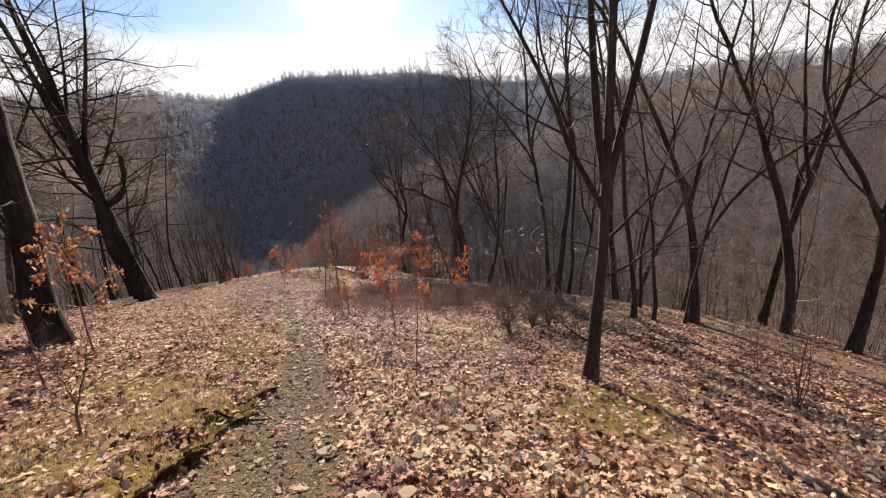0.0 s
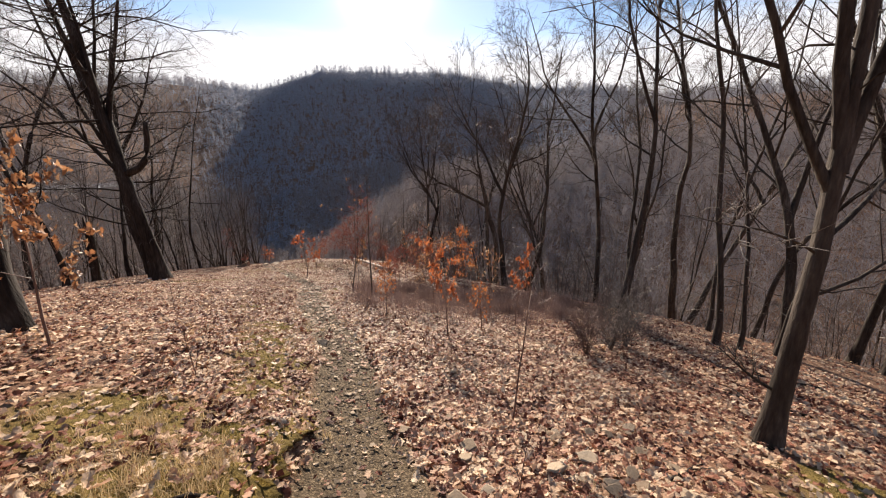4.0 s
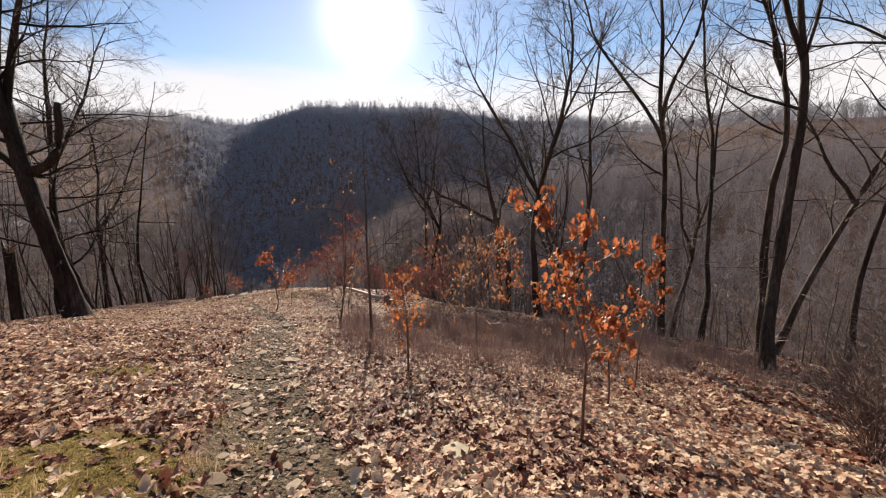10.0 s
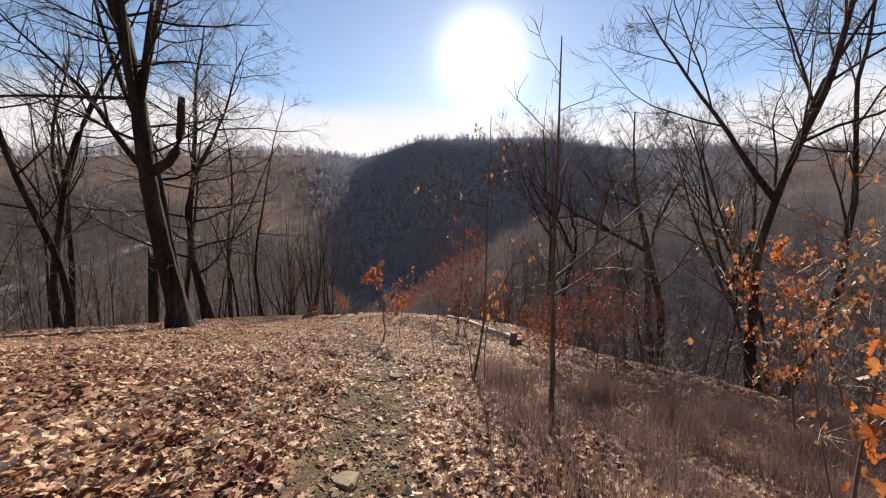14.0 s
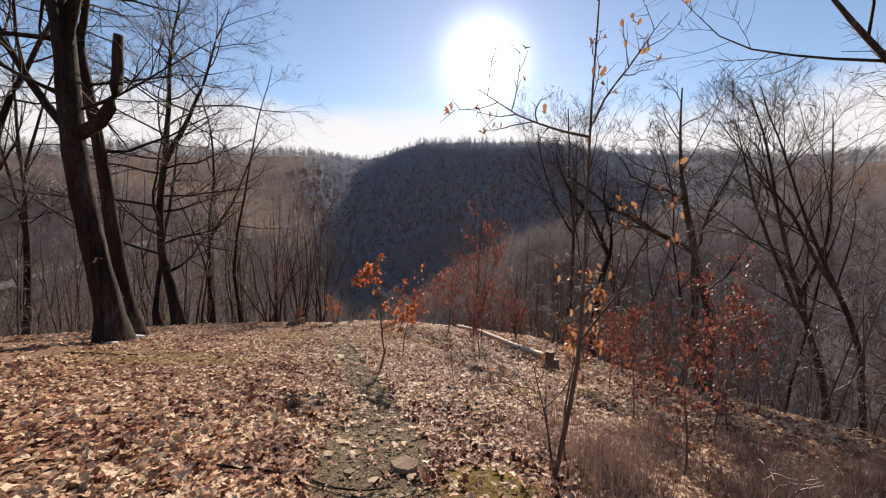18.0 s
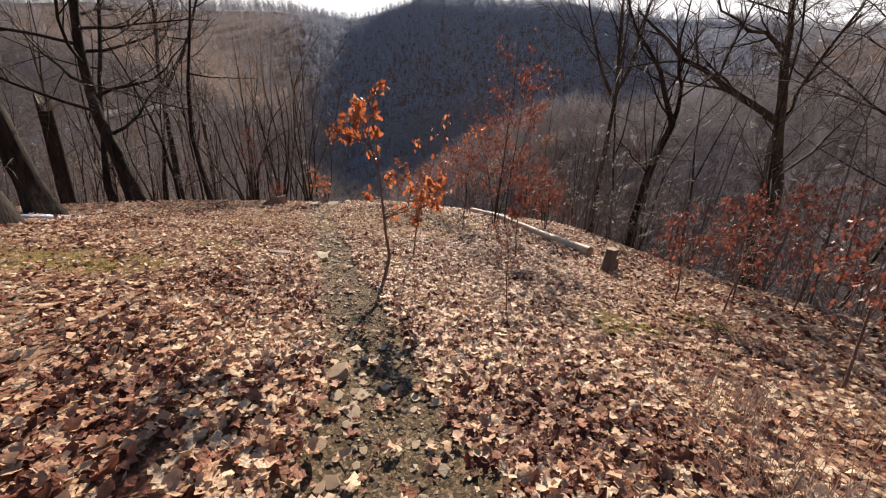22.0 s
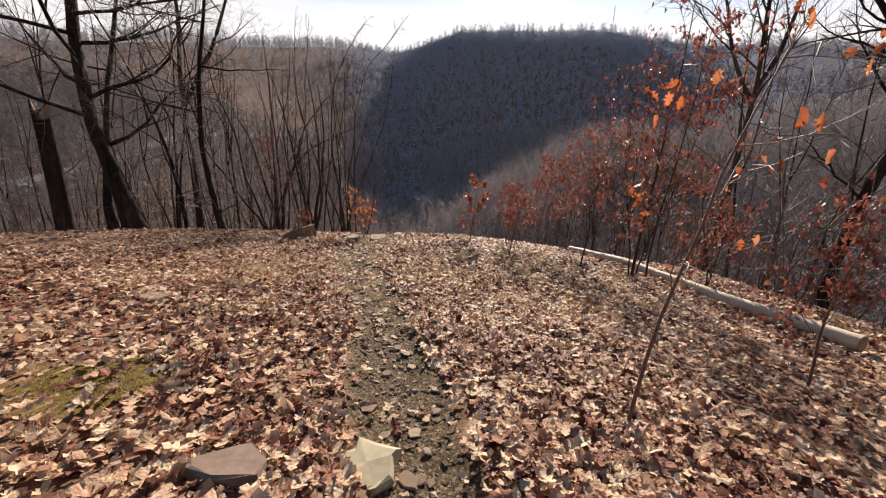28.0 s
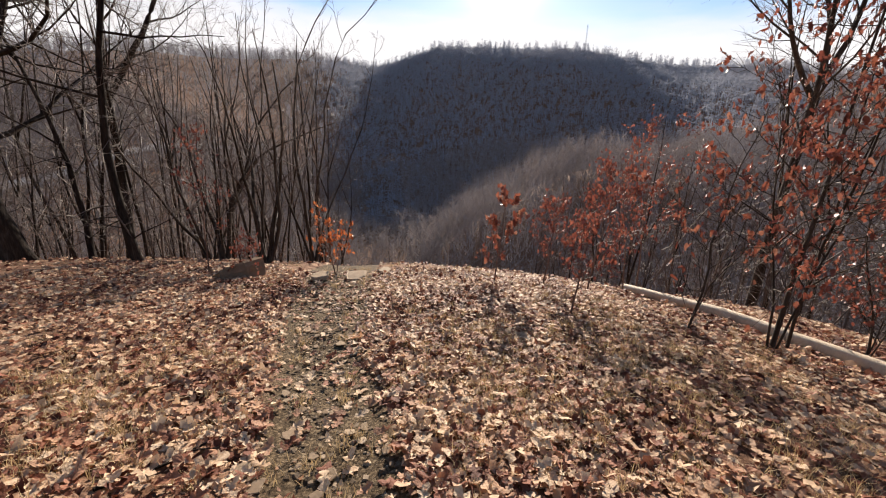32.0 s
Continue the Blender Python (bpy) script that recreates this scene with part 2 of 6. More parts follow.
MOSS_TUFT = surface("moss_tuft", ((0.07, 0.055, 0.012), (0.17, 0.13, 0.03), (0.29, 0.22, 0.065), (0.4, 0.31, 0.13)), 10, 0.8, 0.0, thin=0.3, per_piece="island")
SNOW = surface("old_snow", ((0.5, 0.52, 0.56), (0.68, 0.7, 0.74), (0.8, 0.82, 0.85)), 12, 0.6, 0.5, 50)
STEEL = surface("galvanised_steel", ((0.2, 0.2, 0.21), (0.35, 0.35, 0.36)), 5, 0.5, 0.0, metal=0.6)


def ground_material():
    """Humus and trodden litter; where the path runs, dark gravelly soil; cushions of moss."""
    mat = bpy.data.materials.new("forest_floor")
    mat.use_nodes = True
    nodes, links = mat.node_tree.nodes, mat.node_tree.links
    bsdf = nodes["Principled BSDF"]
    coord = nodes.new("ShaderNodeTexCoord")

    def noise_at(scale, detail=8, rough=0.65):
        n = nodes.new("ShaderNodeTexNoise")
        n.inputs["Scale"].default_value, n.inputs["Detail"].default_value, n.inputs["Roughness"].default_value = scale, detail, rough
        links.new(coord.outputs["Object"], n.inputs["Vector"])
        return n.outputs["Fac"]

    def ramp(fac, *stops):
        r = nodes.new("ShaderNodeValToRGB")
        while len(r.color_ramp.elements) < len(stops):
            r.color_ramp.elements.new(0.5)
        for e, (at, colour) in zip(r.color_ramp.elements, stops):
            e.position, e.color = at, (*colour, 1)
        links.new(fac, r.inputs[0])
        return r.outputs[0]

    def mix(fac, a, b):
        m = nodes.new("ShaderNodeMixRGB")
        links.new(fac, m.inputs[0]), links.new(a, m.inputs[1]), links.new(b, m.inputs[2])
        return m.outputs[0]

    def mask(name, jitter):
        a = nodes.new("ShaderNodeAttribute")
        a.attribute_name = name
        s = nodes.new("ShaderNodeMath")
        s.operation, s.inputs[1].default_value = "MULTIPLY_ADD", 0.9
        links.new(jitter, s.inputs[0]), links.new(a.outputs["Fac"], s.inputs[2])
        m = nodes.new("ShaderNodeMapRange")
        m.inputs["From Min"].default_value, m.inputs["From Max"].default_value = 0.75, 1.05
        links.new(s.outputs[0], m.inputs["Value"])
        return m.outputs["Result"]

    cells = nodes.new("ShaderNodeTexVoronoi")
    cells.inputs["Scale"].default_value = 13
    links.new(coord.outputs["Object"], cells.inputs["Vector"])
    grey = nodes.new("ShaderNodeRGBToBW")
    links.new(cells.outputs["Color"], grey.inputs[0])
    litter = ramp(grey.outputs[0], (0.15, (0.07, 0.03, 0.018)), (0.4, (0.17, 0.085, 0.05)), (0.65, (0.3, 0.17, 0.107)), (0.9, (0.46, 0.3, 0.2)))
    humus = ramp(noise_at(3.2), (0.35, (0.07, 0.041, 0.026)), (0.65, (0.21, 0.125, 0.076)))
    floor_tone = mix(noise_at(0.9, 5), litter, humus)
    chips = nodes.new("ShaderNodeTexVoronoi")
    chips.inputs["Scale"].default_value = 62
    links.new(coord.outputs["Object"], chips.inputs["Vector"])
    chip_grey = nodes.new("ShaderNodeRGBToBW")
    links.new(chips.outputs["Color"], chip_grey.inputs[0])
    fines = ramp(noise_at(26, 10, 0.75), (0.3, (0.03, 0.02, 0.01)), (0.52, (0.09, 0.062, 0.036)), (0.72, (0.22, 0.155, 0.092)))
    grit = ramp(chip_grey.outputs[0], (0.2, (0.02, 0.014, 0.008)), (0.55, (0.085, 0.06, 0.036)), (0.8, (0.24, 0.175, 0.105)), (0.95, (0.42, 0.32, 0.21)))
    half_mix = nodes.new("ShaderNodeMixRGB")
    half_mix.inputs[0].default_value = 0.55
    links.new(fines, half_mix.inputs[1]), links.new(grit, half_mix.inputs[2])
    soil = half_mix.outputs[0]
    moss = ramp(noise_at(18), (0.3, (0.06, 0.04, 0.012)), (0.55, (0.16, 0.11, 0.03)), (0.75, (0.3, 0.21, 0.075)))
    tone = mix(mask("moss", noise_at(2.2)), floor_tone, moss)
    tone = mix(mask("trodden", noise_at(2.6)), tone, soil)
    links.new(tone, bsdf.inputs["Base Color"])
    bsdf.inputs["Roughness"].default_value = 0.95
    bsdf.inputs["Specular IOR Level"].default_value = 0.1
    relief = nodes.new("ShaderNodeBump")
    relief.inputs["Strength"].default_value, relief.inputs["Distance"].default_value = 0.8, 0.03
    links.new(noise_at(22, 10, 0.75), relief.inputs["Height"])
    links.new(relief.outputs[0], bsdf.inputs["Normal"])
    return mat


GROUND = ground_material()


# ---- the lie of the land ----
def smooth01(v, a, b):
    k = np.clip((v - a) / (b - a), 0, 1)
    return k * k * (3 - 2 * k)


BUMPS = ((8.3, 6.0, 0.22), (-7.9, 26.3, 0.04), (-0.7, 7.6, 0.37), (5.2, 3.3, 0.32), (2.6, 4.2, -0.24), (12.7, 15.1, 0.23), (0.0, 24.9, -0.07), (12.9, 5.6, -0.27), (5.0, 10.7, 0.17), (5.1, 6.5, -0.25), (-4.1, 33.7, -0.18), (2.1, 14.3, 0.11), (-2.5, 16.7, 0.25), (-5.8, 34.9, -0.10), (5.0, 31.0, -0.20), (4.7, 28.7, -0.09), (2.6, 19.6, 0.09), (-6.5, 36.8, -0.04), (1.1, 34.2, 0.08), (-1.5, 26.3, 0.07), (-4.3, 36.3, 0.18), (-1.5, 35.0, 0.29))


def spur_height(x, y):
    """The crest of the spur: a gentle back that falls along +y and to both sides."""
    u, v = (x - 1) / 10, (y - 18) / 20
    z = -3.596 - 4.493 * v + 1.154 * v**2 - 0.488 * v**3 - 1.097 * u + 1.222 * u * v - 0.689 * u * v**2 - 0.306 * u**2 - 0.122 * u**2 * v
    for bx, by, height in BUMPS:
        z = z + height * np.exp(-((x - bx) ** 2 + (y - by) ** 2) / 12.5)
    return z


def left_edge(y):
    return np.interp(y, (0, 15, 26, 32, 37), (-8, -9.5, -12, -20, -20))


def right_edge(y):
    return np.interp(y, (0, 14, 20, 28, 36), (24, 25, 15, 7.5, 5.5))


RIDGE_AZ = (-180, -100, -70, -45, -30, -20, -14, -11, -5, 0, 12, 25, 40, 60, 90, 130, 180)
RIDGE_EL = (16, 14, 9, 8.6, 9.7, 10.0, 9.4, 9.8, 11.9, 12.2, 12.0, 9.8, 8.7, 8.2, 9, 15, 16)
RIDGE_R = (330, 330, 360, 420, 560, 640, 670, 660, 610, 570, 560, 560, 460, 380, 330, 330, 330)


NOSE = ((-13, -8.5, -5, 0, 7, 15, 25, 40, 70), (-75, -50, -39, -29, -18, -12, -13, -28, -60), (135, 140, 146, 155, 168, 185, 210, 245, 300))


def ground_height(x, y):
    x, y = np.asarray(x, float), np.asarray(y, float)
    cx, cy = np.clip(x, -22, 27), np.clip(y, -6, 38)
    near = spur_height(cx, cy)
    near = near + np.clip(-6 - y, 0, 60) * 0.2
    le, re = left_edge(cy), right_edge(cy)
    d = np.hypot(np.maximum(np.maximum(le - x, x - re), 0), np.maximum(y - 37.2, 0))
    fall = 0.62 * d * d / (d + 5.0)
    az = np.degrees(np.arctan2(x, np.maximum(y, -1e9) - 10))
    r = np.hypot(x, y - 10)
    top_r = np.interp(az, RIDGE_AZ, RIDGE_R)
    top = np.tan(np.radians(np.interp(az, RIDGE_AZ, RIDGE_EL))) * top_r - 15
    rise = 0.5 * smooth01(r, 95, top_r * 1.12) + 0.5 * np.clip((r - 95) / (top_r * 1.06 - 95), 0, 1)
    # the middle hill stands up steeply from the far side of the valley
    steep = smooth01(az, -44, -20) * (1 - smooth01(az, 14, 34))
    wall = 0.45 * smooth01(r, top_r * 0.34, top_r * 1.05) + 0.55 * np.clip((r - top_r * 0.34) / (top_r * 0.68), 0, 1)
    rise = rise**0.9 * (1 - steep) + wall * steep
    floor = -46 + (top + 46) * rise + np.sin(x / 37) * np.cos(y / 41) * 5 * rise * (1 - 0.7 * steep)
    # a wooded nose runs down into the notch of the valley
    nose_az, nose_top, nose_r = NOSE
    crest, mid = np.interp(az, nose_az, nose_top), np.interp(az, nose_az, nose_r)
    up = -48 + (crest + 48) * (0.4 * smooth01(r, 70, mid) + 0.6 * np.clip((r - 70) / (mid - 70), 0, 1))
    floor = np.maximum(floor, np.where(r < mid, up, crest - (r - mid) * 0.55) + 2.5 * np.sin(x / 13 + 1) * np.cos(y / 11))
    # the behind rises with the spur itself
    behind = smooth01(-y, 5, 60)
    return np.maximum(near - fall * (1 - behind), floor - 400 * (r < 40))


PATH_Y = (-4, 3.0, 5.8, 6.8, 8.5, 11.4, 13.1, 15.5, 18.4, 20.4, 21.2, 22.1, 23.8, 26.5, 27.3, 28.3, 29.7, 30.5, 32.7, 36, 40)
PATH_X = (3.7, 3.4, 3.42, 3.2, 3.15, 2.45, 2.03, 1.55, 1.12, 0.74, 0.62, 0.4, -0.22, -1.3, -1.56, -1.92, -2.46, -2.82, -3.75, -4.6, -5.4)
MOSS = ((1.7, 3.3, 0.85), (2.2, 4.7, 0.6), (1.4, 5.8, 0.75), (2.3, 6.9, 0.5), (2.1, 8.0, 0.55), (1.9, 8.9, 0.5), (1.9, 10.3, 0.45), (2.35, 5.6, 0.3), (7.8, 4.6, 0.4), (7.4, 4.1, 0.9), (8.2, 4.9, 0.7), (1.7, 9.2, 0.5), (1.5, 10.5, 0.6), (0.3, 13.5, 0.6), (-5.0, 24.4, 1.0), (-6.4, 24.4, 0.7), (-3.6, 24.6, 0.7), (2.0, 19.4, 0.5), (3.2, 24.5, 0.6), (-3.4, 26.6, 0.5), (4.6, 25.0, 0.5))


def path_gap(x, y):
    return x - np.interp(y, PATH_Y, PATH_X)


def path_half(y):
    return np.interp(y, (2, 4.5, 6, 7.2, 9, 13, 18, 20.5, 22.2, 26, 28.5, 30.5, 32.7, 36), (0.72, 0.66, 0.5, 0.44, 0.48, 0.54, 0.58, 0.68, 0.44, 0.38, 0.38, 0.48, 0.6, 0.85)) + 0.04 * np.sin(y * 1.9)


def trodden(x, y):
    return np.exp(-((path_gap(x, y) / path_half(y)) ** 4)) * (y < 45)


def mossy(x, y):
    m = 0.0 * x
    for mx, my, r in MOSS:
        m = np.maximum(m, np.exp(-((x - mx) ** 2 + (y - my) ** 2) / r**2))
    return m


def wave(x, y, size, seed):
    """Cheap smooth unevenness: crossing sines at slanting angles."""
    rng, out = np.random.default_rng(seed), 0
    for k in range(6):
        a, p, q = rng.uniform(0, 6.28, 3)
        s = size * rng.uniform(0.6, 1.6)
        out = out + np.sin((x * math.cos(a) + y * math.sin(a)) / s * 6.28 + p) * np.sin((y * math.cos(a) - x * math.sin(a)) / s * 4.1 + q)
    return out / 6


def land(x, y):
    """The ground as it is: the lie of the land, hummocks, the worn path and its broken left bank."""
    x, y = np.asarray(x, float), np.asarray(y, float)
    close = np.exp(-((x - 1) / 25) ** 2 - ((y - 18) / 30) ** 2)
    g = path_gap(x, y)
    z = ground_height(x, y) + close * (0.10 * wave(x, y, 2.3, 3) + 0.035 * wave(x, y, 0.7, 5))
    z = z - 0.07 * trodden(x, y)
    half = path_half(y)
    half = half + 0.05 * np.sin(y * 4.3) * np.sin(y * 2.1 + 1)
    bank = smooth01(-g, half - 0.02, half + 0.26) * np.exp(-(np.maximum(-g - half, 0) / 1.0) ** 2) * np.exp(-((y - 4) / 2.8) ** 4)
    return z + 0.2 * bank


def mesh_from(name, verts, faces, smooth=False):
    """A mesh from arrays of corners and of triangles or quads."""
    me = bpy.data.meshes.new(name)
    verts, faces = np.asarray(verts, np.float32), np.asarray(faces, np.int32)
    n, k = faces.shape
    me.vertices.add(len(verts)), me.loops.add(n * k), me.polygons.add(n)
    me.vertices.foreach_set("co", verts.ravel())
    me.loops.foreach_set("vertex_index", faces.ravel())
    me.polygons.foreach_set("loop_start", np.arange(0, n * k, k, dtype=np.int32))
    me.polygons.foreach_set("loop_total", np.full(n, k, np.int32))
    me.polygons.foreach_set("use_smooth", np.full(n, smooth))
    me.update(calc_edges=True)
    return me


def thing(name, label, category, group="", kind="", at=None):
    ob = tagged(new(name), label, category, group, kind)
    ob.empty_display_size = 0.2
    if at is not None:
        ob.location = at
    return ob


def piece(name, me, material, parent=None, label=""):
    """One mesh object; under parent it is a part."""
    if not me.materials:
        me.materials.append(material)
    ob = new(name, me)
    if parent is not None:
        ob.parent = parent
    if label:
        ob["label"] = label
    return ob


def from_bmesh(name, bm, smooth=True):
    me = bpy.data.meshes.new(name)
    for f in bm.faces:
        f.smooth = smooth
    bm.to_mesh(me)
    bm.free()
    return me


# ---- ground ----
def spaced(lo, hi, step, reach, growth=1.13):
    mid = list(np.arange(lo, hi + step / 2, step))
    up, down, s = [], [], step
    while (up[-1] if up else hi) < reach:
        s *= growth
        up.append((up[-1] if up else hi) + s), down.append((down[-1] if down else lo) - s)
    return np.array(down[::-1] + mid + up)


def build_ground():
    gx, gy = spaced(-9, 14, 0.12, 1500), spaced(-3, 39, 0.14, 1500)
    x, y = [a.ravel() for a in np.meshgrid(gx, gy)]
    w, h = len(gx), len(gy)
    i = (np.arange(h - 1)[:, None] * w + np.arange(w - 1)).ravel()
    me = mesh_from("ground", np.stack([x, y, land(x, y)], 1), np.stack([i, i + 1, i + w + 1, i + w], 1), True)
    for name, values in (("trodden", trodden(x, y)), ("moss", mossy(x, y))):
        me.attributes.new(name, "FLOAT", "POINT").data.foreach_set("value", values.astype(np.float32))
    tagged(piece("ground", me, GROUND), "leaf-strewn wooded spur with a worn gravelly footpath", "ground", kind="structure")


build_ground()


def put_bank():
    """The broken edge of turf along the path: a low undercut face of dark soil under a mossy lip."""
    rng = np.random.default_rng(77)
    n = 150
    y = np.linspace(1.6, 6.6, n)
    wear = 0.06 * np.sin(y * 3.1) * np.sin(y * 1.3 + 1) + 0.05 * np.sin(y * 11 + 2 * np.sin(y * 5)) + rng.normal(0, 0.012, n)
    tall = np.clip(1.15 * np.sin((y - 1.2) / 5.6 * math.pi), 0, 1) * (0.75 + 0.35 * np.sin(y * 2.3 + 0.6))
    edge = np.interp(y, PATH_Y, PATH_X) - path_half(y) + 0.02 + wear
    rows = []
    for out, up, rough in ((0.05, -0.05, 0.02), (0.0, 0.03, 0.02), (-0.07, 0.08, 0.018), (-0.05, 0.13, 0.014), (0.015, 0.16, 0.012), (0.02, 0.19, 0.01), (-0.06, 0.215, 0.01), (-0.2, 0.2, 0.008), (-0.34, 0.12, 0.005)):
        x = edge + out + rng.normal(0, rough, n)
        base = land(edge + 0.05, y) if up < 0.2 else land(np.minimum(x, edge), y)
        lift = up * tall if up < 0.2 else np.full(n, 0.03) * tall
        rows.append(np.stack([x, y, np.maximum(base + lift, land(x, y) - 0.02) + rng.normal(0, rough * 0.5, n)], 1))
    k = len(rows)
    v = np.stack(rows, 1).reshape(-1, 3)
    i = (np.arange(n - 1)[:, None] * k + np.arange(k - 1)).ravel()
    me = mesh_from("earth_bank", v, np.stack([i, i + 1, i + k + 1, i + k], 1), True)
    for name, values in (("trodden", np.tile([1, 1, 1, 1, 0.5, 0, 0, 0, 0], n)), ("moss", np.tile([0, 0, 0, 0, 0.4, 1, 1, 1, 0.8], n))):
        me.attributes.new(name, "FLOAT", "POINT").data.foreach_set("value", values.astype(np.float32))
    tagged(piece("earth_bank", me, GROUND), "low broken bank of dark soil with a mossy lip", "bank", kind="structure")


put_bank()


# ---- wood: tubes, trees, saplings ----
def unit(v):
    return v / max(1e-9, float(np.linalg.norm(v)))


def sweep(rng, start, way, length, n, wander, rise):
    """A wandering line of n steps that slowly turns upward."""
    pts, way = [np.array(start, float)], unit(np.array(way, float))
    for _ in range(n):
        way = unit(way + rng.normal(0, wander, 3) + np.array((0, 0, rise)))
        pts.append(pts[-1] + way * length / n)
    return np.array(pts)


def tubes(lines):
    """One mesh of tapering tubes: rows of (points, radii, sides)."""
    verts, faces, count = [], [], 0
    for pts, radii, sides in lines:
        n = len(pts)
        ways = np.gradient(pts, axis=0)
        ways /= np.linalg.norm(ways, axis=1)[:, None] + 1e-9
        ref = np.where(np.abs(ways[:, 2:3]) > 0.92, (1.0, 0, 0), (0, 0, 1.0))
        a = np.cross(ways, ref)
        a /= np.linalg.norm(a, axis=1)[:, None] + 1e-9
        b = np.cross(ways, a)
        ang = np.arange(sides) / sides * 2 * math.pi
        ring = pts[:, None] + np.asarray(radii)[:, None, None] * (a[:, None] * np.cos(ang)[None, :, None] + b[:, None] * np.sin(ang)[None, :, None])
        verts.append(ring.reshape(-1, 3))
        r, s = np.meshgrid(np.arange(n - 1), np.arange(sides), indexing="ij")
        r, s = r.ravel() * sides, s.ravel()
        t = (s + 1) % sides
        faces.append(np.stack([r + s, r + t, r + sides + t, r + sides + s], 1) + count)
        count += n * sides
    return np.concatenate(verts), np.concatenate(faces)


def tube_mesh(name, lines, smooth=True):
    return mesh_from(name, *tubes(lines), smooth)


def trunk_mesh(name, pts, radii, seed, sides=14, steps=44):
    """A trunk with buttressed foot, swellings and ridged bark."""
    rng = np.random.default_rng(seed)
    f0, f = np.linspace(0, 1, len(pts)), np.linspace(0, 1, steps) ** 1.4
    line = np.stack([np.interp(f, f0, pts[:, k]) for k in range(3)], 1)
    r = np.interp(f, f0, radii)
    v, q = tubes([(line, np.ones(steps), sides)])
    ang = np.arange(sides) / sides * 6.2832
    p, s = rng.uniform(0, 6.28, 4), rng.uniform(5, 9, 4)
    high = f[:, None] * len(pts)
    swell = 1 + 0.07 * np.sin(ang * 2 + p[0] + high * 0.5) + 0.05 * np.sin(ang * 3 + p[1] - high * s[0] * 0.1) + 0.03 * np.sin(high * s[1] + p[2]) + rng.normal(0, 0.028, (steps, sides))
    foot = 1 + 0.3 * np.exp(-f[:, None] * 60) * (0.6 + np.sin(ang * 4 + p[3]))
    ring = v.reshape(steps, sides, 3)
    ring = line[:, None] + (ring - line[:, None]) * (r[:, None] * swell * foot)[..., None]
    return mesh_from(name, ring.reshape(-1, 3), q, True)


def along(pts, f):
    k = f * (len(pts) - 1)
    i = min(int(k), len(pts) - 2)
    return pts[i] + (pts[i + 1] - pts[i]) * (k - i), unit(pts[i + 1] - pts[i])


def aside(rng, way, angle, turn):
    """A way that leaves another by an angle, turned about it."""
    ref = np.array((1.0, 0, 0)) if abs(way[0]) < 0.8 else np.array((0, 1.0, 0))
    a = unit(np.cross(way, ref))
    b = np.cross(way, a)
    return unit(way * math.cos(angle) + (a * math.cos(turn) + b * math.sin(turn)) * math.sin(angle))


